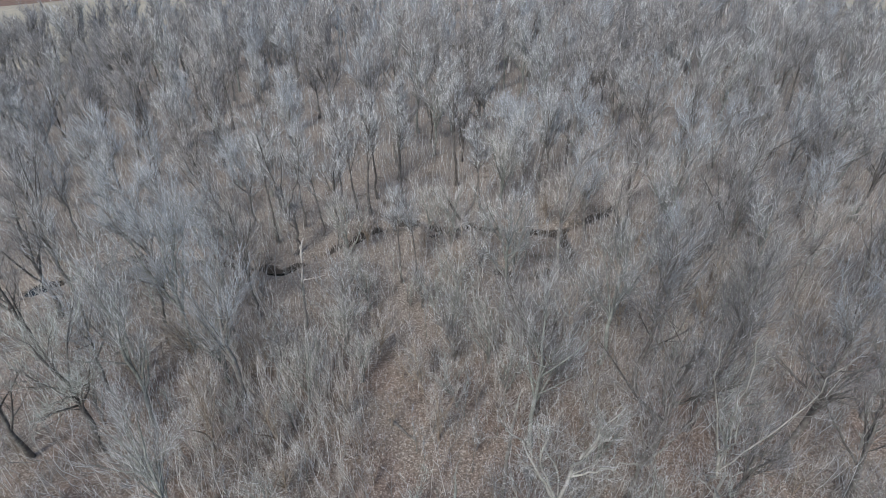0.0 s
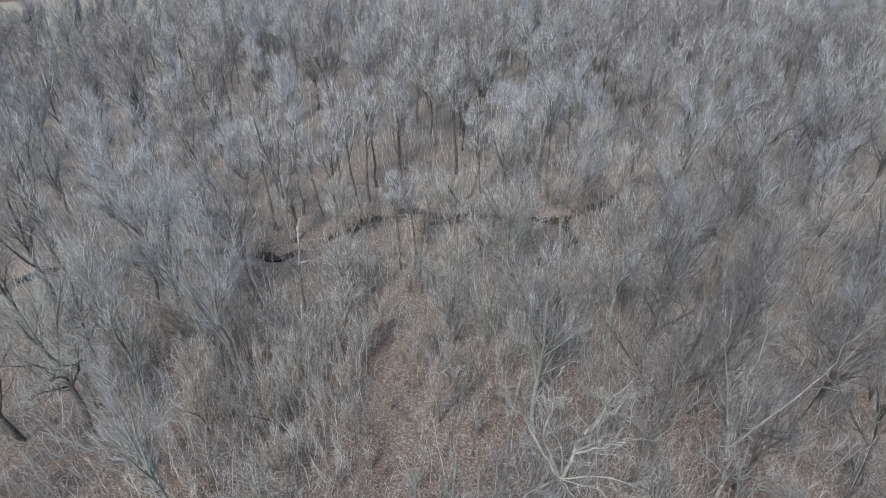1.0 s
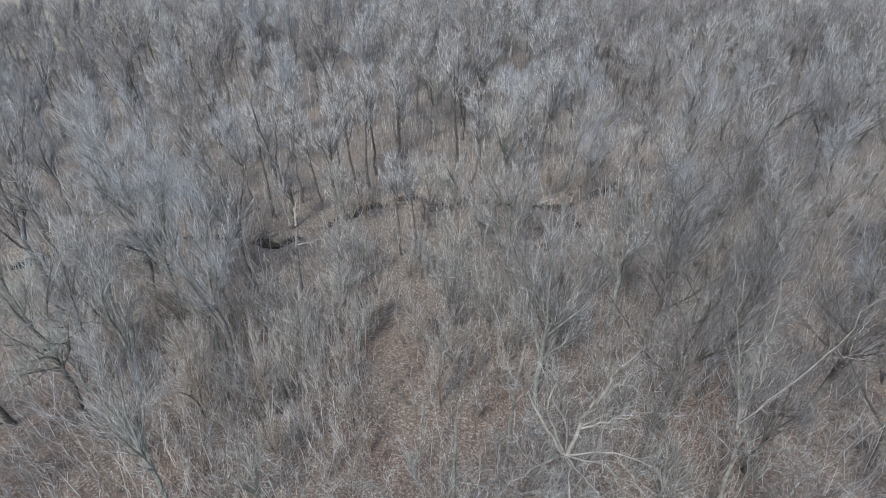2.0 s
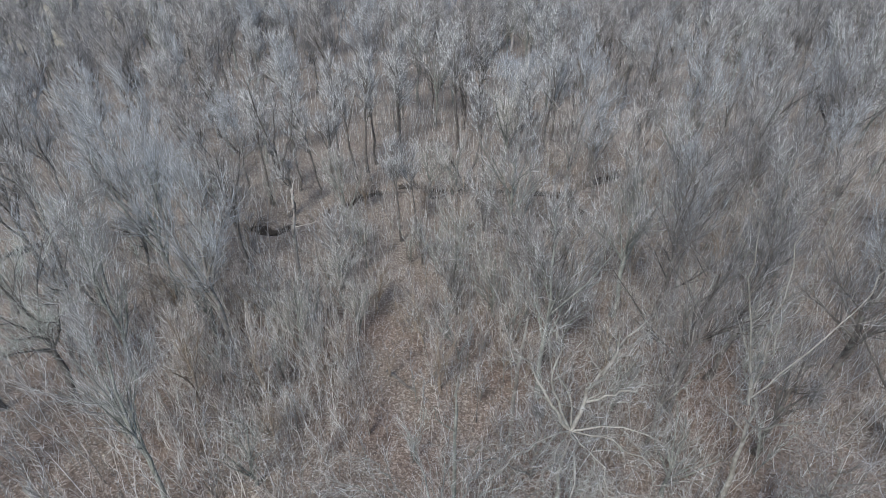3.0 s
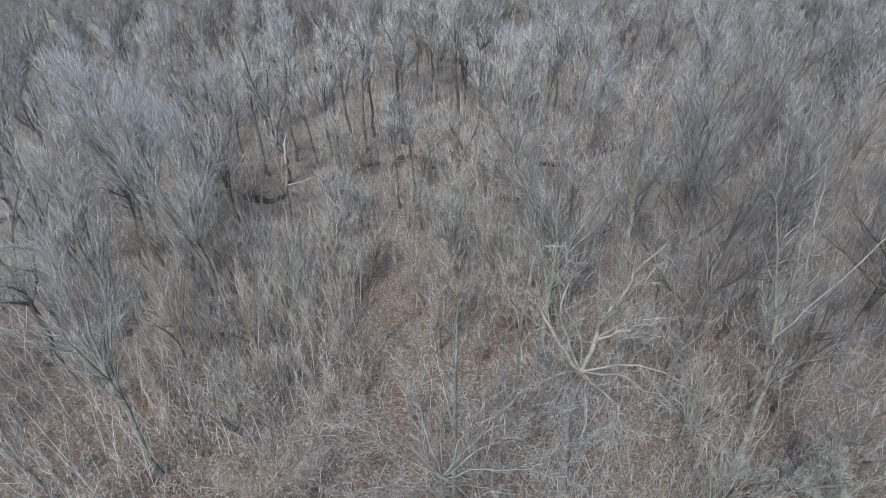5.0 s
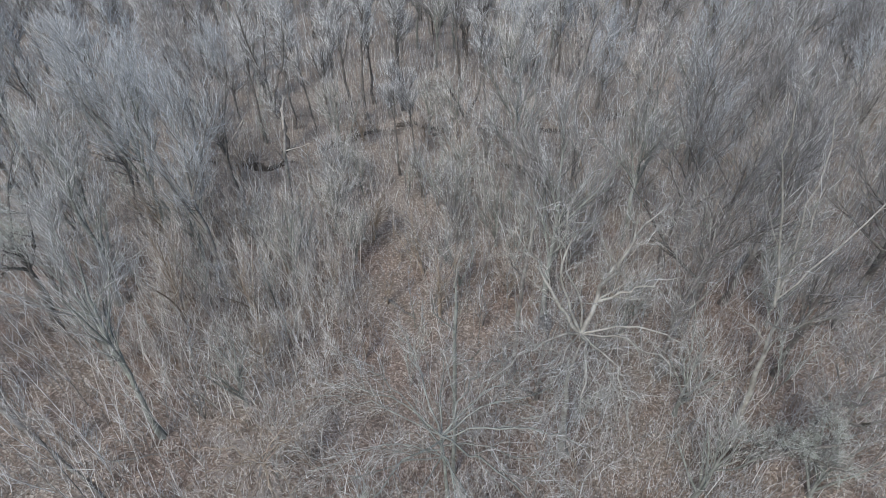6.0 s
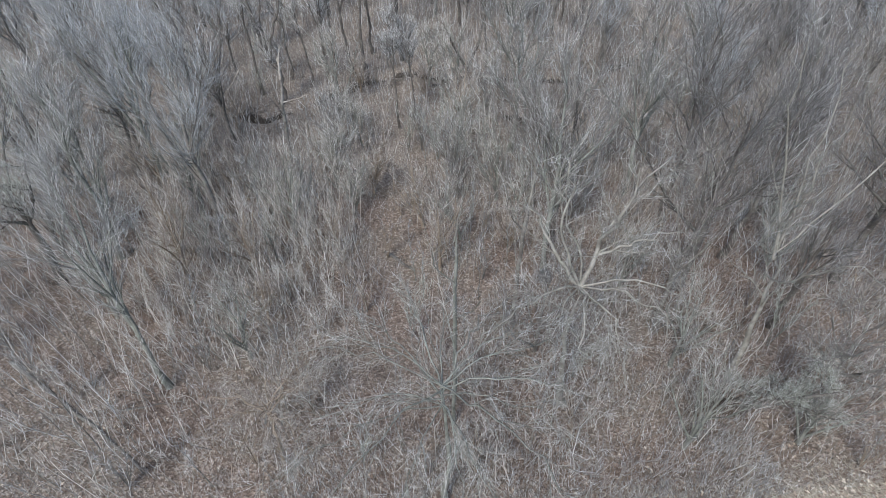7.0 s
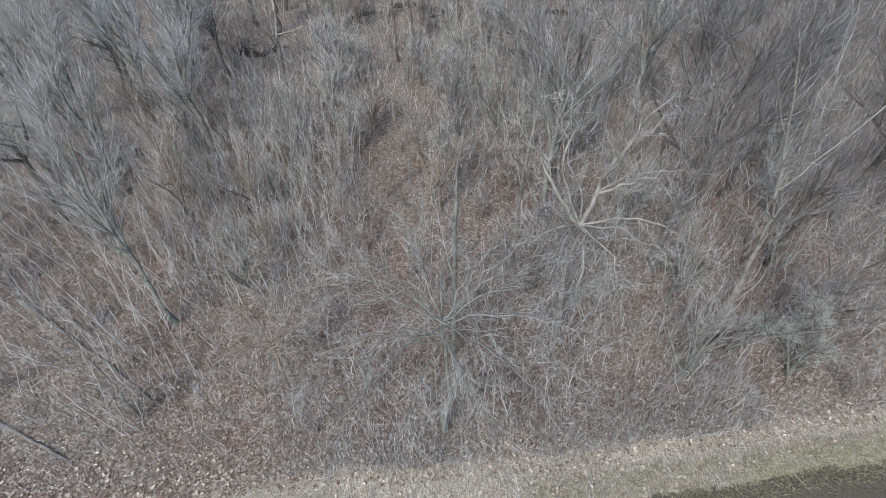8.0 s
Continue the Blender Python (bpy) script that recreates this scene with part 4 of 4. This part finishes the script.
young_growth("young_growth", "tan-grey young stems beside the litter strip", 230, TWIG_TAN, 61, (-19, -5.5), (21, 38))
young_growth("young_growth", "pale young stems beside the litter strip", 230, TWIG_PALE, 62, (-19, -5.5), (20, 36))
young_growth("young_growth", "pale tan young stems with fine twigs", 480, TWIG_TAN, 51)
young_growth("young_growth", "grey young stems with fine twigs", 480, TWIG_GREY, 52)
young_growth("young_growth", "pale young stems with fine twigs", 340, TWIG_PALE, 53)
weeds("dry_weeds", "dry grey-brown weed stalks over the leaf litter", TWIG_BROWN, 8000, 21, tall=0.6)
weeds("dry_weeds", "dry pale weed stalks along the wood's edge", TWIG_PALE, 6000, 23, 7.0, 0.6)
weeds("dry_weeds", "dry grey weed stalks along the wood's edge", TWIG_GREY, 5000, 24, 8.0, 0.8)
weeds("dry_weeds", "dry tan weed stalks over the leaf litter", TWIG_TAN, 6000, 22, tall=0.6)
weeds("dry_weeds", "tall grey weed stalks crowded behind the verge", TWIG_GREY, 8000, 25, 4.2, 1.25, (-8, 15))
STRAW = twig("dry_grass_blades", (0.28, 0.245, 0.185), (0.72, 0.67, 0.56))
GREEN = twig("green_grass_blades", (0.15, 0.15, 0.08), (0.44, 0.42, 0.28))
grass("dry_grass", "bleached dry grass along the wood's edge", STRAW, 11000, 8, -2.2, 1.4, -12, 0.4)
grass("green_grass", "short green-brown grass beside the lane", GREEN, 7000, 9, -3.0, -0.9, 3, 0.34)


def log(name, label, a, b_, r0, r1, mat, k=7, stubs=3, wild=0.05):
    """A fallen log or branch lying on the floor."""
    rr = np.random.default_rng(int(abs(a[0] * 37 + a[1] * 11)) + 1)
    za, zb = float(ground_z(a[0], a[1])), float(ground_z(b_[0], b_[1]))
    root = thing(name, (a[0], a[1], za), label, "log", "fallen wood")
    P, R = line(rr, [(0, 0, r0 * 0.7), ((b_[0] - a[0]) / 2, (b_[1] - a[1]) / 2, (zb - za) / 2 + r0 * 0.6), (b_[0] - a[0], b_[1] - a[1], zb - za + r1 * 0.6)], k, wild, r0, r1)
    b = Bundle()
    tubes(b, P, R, 7, rr.normal(size=(1, k, 7, 1)) * 0.08)
    part("log", b.mesh("log", mat), root)
    st = spawn(rr, P, R, stubs, 0.2, 0.95, 50, 0.9, 4, 0.1, 0.2, 0.5, 0.006)
    for i in range(len(st[0])):
        b = Bundle()
        tubes(b, st[0][i:i + 1], st[1][i:i + 1], 4)
        part("branch", b.mesh("branch", mat), root)
    return root


log("fallen_log", "dark rotting log lying in russet leaf litter", (-4.1, 29.9), (-1.7, 27.6), 0.13, 0.07, BARK_DARK)
log("fallen_branch", "pale bleached stick on the leaf litter", (-20.4, 14.5), (-19.4, 16.0), 0.05, 0.03, BARK_DEAD, stubs=2)
log("fallen_log", "grey weathered branch lying on the leaf litter", (-16.6, 17.1), (-13.0, 18.0), 0.06, 0.02, BARK_GREY)
log("fallen_log", "grey leaning trunk come down across the litter", (-24.0, 20.2), (-13.6, 13.6), 0.13, 0.07, BARK_GREY, 9, 5, 0.1)
log("fallen_log", "grey weathered trunk lying at the wood's edge", (-21.4, 12.9), (-16.4, 10.8), 0.11, 0.06, BARK_GREY)
log("fallen_log", "dark branch lying in the litter", (-12.2, 33.6), (-9.4, 32.2), 0.08, 0.03, BARK_DARK)
log("fallen_log", "mossy log lying across the creek bank", (9.2, 49.4), (12.6, 50.2), 0.16, 0.1, BARK_DARK)
log("fallen_log", "dark log lying by the creek", (13.0, 58.0), (9.6, 57.2), 0.15, 0.09, BARK_DARK)
log("fallen_log", "dark log bridging the creek", (-1.5, 56.6), (4.8, 60.6), 0.16, 0.08, BARK_DARK, 9, 6)
log("fallen_branch", "bleached branch lying by the creek", (0.6, 55.6), (2.9, 57.3), 0.07, 0.04, BARK_DEAD)
for i in range(26):
    x, y, a, n = r4.uniform(-20, 20), r4.uniform(13, 46), r4.uniform(0, 6.28), r4.uniform(1.2, 3.6)
    if y > wood_edge(x) + 0.5 and abs(x) < 0.7 * y + 6:
        log("fallen_branch", "thin dead branch lying in the leaf litter", (x, y), (x + n * math.cos(a), y + n * math.sin(a)), 0.045, 0.012, (BARK_DEAD, BARK_DARK, BARK_GREY)[i % 3], stubs=4)


# ---- dead standing wood ----
def standing_dead(name, label, at, trunk, limbs, mat):
    rr = np.random.default_rng(int(abs(at[0] * 13 + at[1] * 7)) + 2)
    z = float(ground_z(*at))
    root = thing(name, (at[0], at[1], z), label, "dead tree", "dead trees")
    pts, r0, r1 = trunk
    P, R = line(rr, pts, 9, 0.05, r0, r1)
    b = Bundle()
    tubes(b, P, R, 7, rr.normal(size=(1, 9, 7, 1)) * 0.08)
    part("trunk", b.mesh("trunk", mat), root)
    for pts, r0, r1, *other in limbs:
        P, R = line(rr, pts, 7, 0.05, r0, r1)
        b = Bundle()
        tubes(b, P, R, 5)
        s = spawn(rr, P, R, 4, 0.3, 0.95, 45, 0.7, 3, 0.2, 0.2, 0.45, 0.006, least=0.012)
        tubes(b, *s, 3)
        part("limb", b.mesh("limb", other[0] if other else mat), root)
    return root


standing_dead("snag", "grey broken-topped dead trunk with pale bare wood at the break", (-11.9, 38.0), ([(0, 0, -0.2), (0.1, 0.2, 5), (0.35, 0.6, 9.0)], 0.15, 0.1),
              [([(0.32, 0.55, 8.6), (0.4, 0.68, 9.4), (0.42, 0.72, 10.3)], 0.11, 0.07, BARK_DEAD), ([(0.36, 0.6, 9.3), (0.55, 0.65, 10.4), (0.9, 0.7, 11.1)], 0.06, 0.03, BARK_DEAD), ([(0.2, 0.35, 7.0), (1.2, 0.2, 7.3), (2.3, 0.1, 7.7)], 0.05, 0.02, BARK_DEAD),
               ([(0.15, 0.3, 6.0), (0.0, -0.4, 7.0), (-0.3, -0.8, 8.0)], 0.06, 0.02)], BARK_GREY)
standing_dead("snag", "broken dead pole with a whitish forked top above the litter", (0.45, 16.4), ([(0, 0, -0.2), (0.05, 0.05, 6), (0.05, -0.2, 12.2)], 0.11, 0.06),
              [([(0.05, -0.18, 11.6), (0.2, -0.25, 12.4), (0.35, -0.3, 13.3)], 0.045, 0.02, BARK_PALE), ([(0.05, -0.15, 9.5), (-0.5, -0.3, 10.2), (-0.9, -0.4, 11.2)], 0.035, 0.012),
               ([(0.05, -0.05, 7.5), (0.7, -0.3, 8.0), (1.2, -0.4, 9.0)], 0.035, 0.012)], BARK_LICHEN)
standing_dead("snag", "bleached broken trunk standing among grey saplings", (3.9, 23.0), ([(0, 0, -0.2), (0.1, -0.1, 5), (0.3, -0.3, 9.0)], 0.13, 0.09),
              [([(0.28, -0.28, 8.4), (0.34, -0.34, 9.4), (0.42, -0.4, 10.6)], 0.095, 0.04, BARK_PALE), ([(0.2, -0.2, 7.0), (-0.4, -0.6, 7.8), (-0.8, -0.9, 9.0)], 0.05, 0.015)], BARK_GREY)
standing_dead("dead_tree", "dark dead tree forked low over the creek", (2.1, 56.9), ([(0, 0, -0.3), (0.05, 0, 1.2), (0.15, 0, 2.4)], 0.26, 0.2),
              [([(0.1, 0, 1.6), (-1.0, 0.1, 3.6), (-2.5, 0.1, 6.6)], 0.17, 0.06), ([(0.15, 0, 2.0), (1.3, 0, 4.1), (1.8, 0, 7.0)], 0.19, 0.09),
               ([(0, 0, 0.8), (-1.8, -1.2, 1.0), (-3.4, -2.2, 0.5)], 0.11, 0.03), ([(0, 0, 0.8), (1.8, -1.2, 1.2), (3.2, -1.6, 0.7)], 0.1, 0.03), ([(0, 0, 0.6), (0.3, -1.6, 1.4), (0.2, -2.8, 1.6)], 0.09, 0.03)], BARK_DARK)
standing_dead("dead_tree", "pale dead pole leaning over the creek", (-22.8, 53.4), ([(0, 0, -0.3), (1.6, 0.3, 1.9), (3.4, 0.6, 4.4)], 0.09, 0.04), [([(1.2, 0.2, 1.4), (2.4, 0.2, 2.2), (3.0, 0.2, 3.4)], 0.05, 0.02)], BARK_DEAD)
standing_dead("dead_tree", "pale dead pole leaning over the creek", (-21.6, 52.8), ([(0, 0, -0.3), (1.2, 0.2, 1.7), (2.2, 0.4, 3.2)], 0.08, 0.04), [([(0.8, 0.1, 1.1), (1.6, 0.4, 1.4), (2.2, 0.6, 2.0)], 0.04, 0.015)], BARK_DEAD)


def brush(at, size, seed):
    """A tangle of dead sticks heaped on the bank."""
    r = np.random.default_rng(seed)
    n = 90
    c = np.stack([at[0] + r.normal(size=n) * size, at[1] + r.normal(size=n) * size * 0.5, np.zeros(n)], 1)
    c[:, 2] = ground_z(c[:, 0], c[:, 1]) + r.uniform(0, 0.7, n) * np.exp(-((c[:, 0] - at[0]) / size) ** 2)
    d = unit(np.stack([r.normal(size=n), r.normal(size=n), r.uniform(-0.1, 0.55, n)], 1)) * r.uniform(0.8, 2.2, n)[:, None]
    b = Bundle()
    tubes(b, np.stack([c, c + d * 0.5 + r.normal(size=(n, 3)) * 0.08, c + d], 1), np.stack([np.full(n, 0.03), np.full(n, 0.022), np.full(n, 0.01)], 1), 3)
    return tagged(new("brush_pile", b.mesh("brush_pile", BARK_DARK)), "tangled dark heap of dead sticks on the creek bank", "brush pile", kind="stuff")


for i, (x, y, s) in enumerate([(2.0, 57.6, 1.6), (-3.6, 60.0, 1.4), (-8.4, 58.2, 1.2), (-20.8, 51.6, 1.3), (12.4, 52.5, 1.2), (16.5, 60.0, 1.3), (-40, 50.2, 1.6), (12.6, 51.0, 1.3), (20.5, 63.2, 1.4)]):
    brush((x, y), s, 60 + i)


def root_mound(at, size, tall, seed):
    """A ragged heap of dark soil and torn roots round the foot of the leaning tree."""
    r = np.random.default_rng(seed)
    n, rings = 20, 6
    a = np.arange(n) * 2 * np.pi / n
    root = thing("root_mound", (at[0], at[1], float(ground_z(*at))), "dark mound of bare soil and torn roots under a leaning tree", "mound")
    rad = size * (1 + 0.2 * np.sin(a * 3 + seed) + r.normal(size=n) * 0.08)
    rows = []
    for i in range(rings):
        u = i / (rings - 1)
        lump = r.normal(size=n) * 0.07 * (1 - u)
        rows.append(np.stack([rad * np.cos(a) * (1 - u * 0.96), 0.7 * rad * np.sin(a) * (1 - u * 0.96), tall * np.sin(u * np.pi / 2) * (1 - 0.35 * u) + lump - 0.12 * (i == 0)], 1))
    v = np.concatenate(rows)
    i, k = np.meshgrid(np.arange(rings - 1), np.arange(n), indexing="ij")
    q = np.stack([i * n + k, i * n + (k + 1) % n, (i + 1) * n + (k + 1) % n, (i + 1) * n + k], -1).reshape(-1, 4)
    part("soil", mesh_of("soil", v, q, np.zeros((0, 3), int), SOIL), root)
    for j in range(9):
        t = r.uniform(0, 2 * np.pi)
        P, R = line(r, [(0.3 * math.cos(t), 0.2 * math.sin(t), 0.35 * tall), (0.8 * size * math.cos(t), 0.6 * size * math.sin(t), tall * 0.75), (1.4 * size * math.cos(t), size * math.sin(t), 0.1)], 6, 0.07, 0.05, 0.012)
        b = Bundle()
        tubes(b, P, R, 5)
        part("root", b.mesh("root", BARK_DARK), root)
    return root


root_mound((14.2, 17.1), 0.95, 0.5, 5)


def nest(at, size=1.0, seed=77):
    """A squirrel's nest of leaves and sticks in the fork of a tree."""
    r = np.random.default_rng(seed)
    n = 420
    d = unit(r.normal(size=(n, 3)))
    c = np.array(at) + d * np.array([0.42, 0.42, 0.6]) * size * r.uniform(0.5, 1.0, n)[:, None]
    e = unit(r.normal(size=(n, 3)))
    b = Bundle()
    tubes(b, np.stack([c - e * 0.16, c + e * 0.02, c + e * 0.16], 1), np.stack([np.full(n, 0.02), np.full(n, 0.05), np.full(n, 0.01)], 1), 3)
    return tagged(new("nest", b.mesh("nest", TWIG_DARK), ), "dark ball of dry leaves and sticks in a tree fork", "nest")


nest((-17.35, 53.5, 7.5))
nest((5.0, 20.9, 5.6), 0.6, 78)
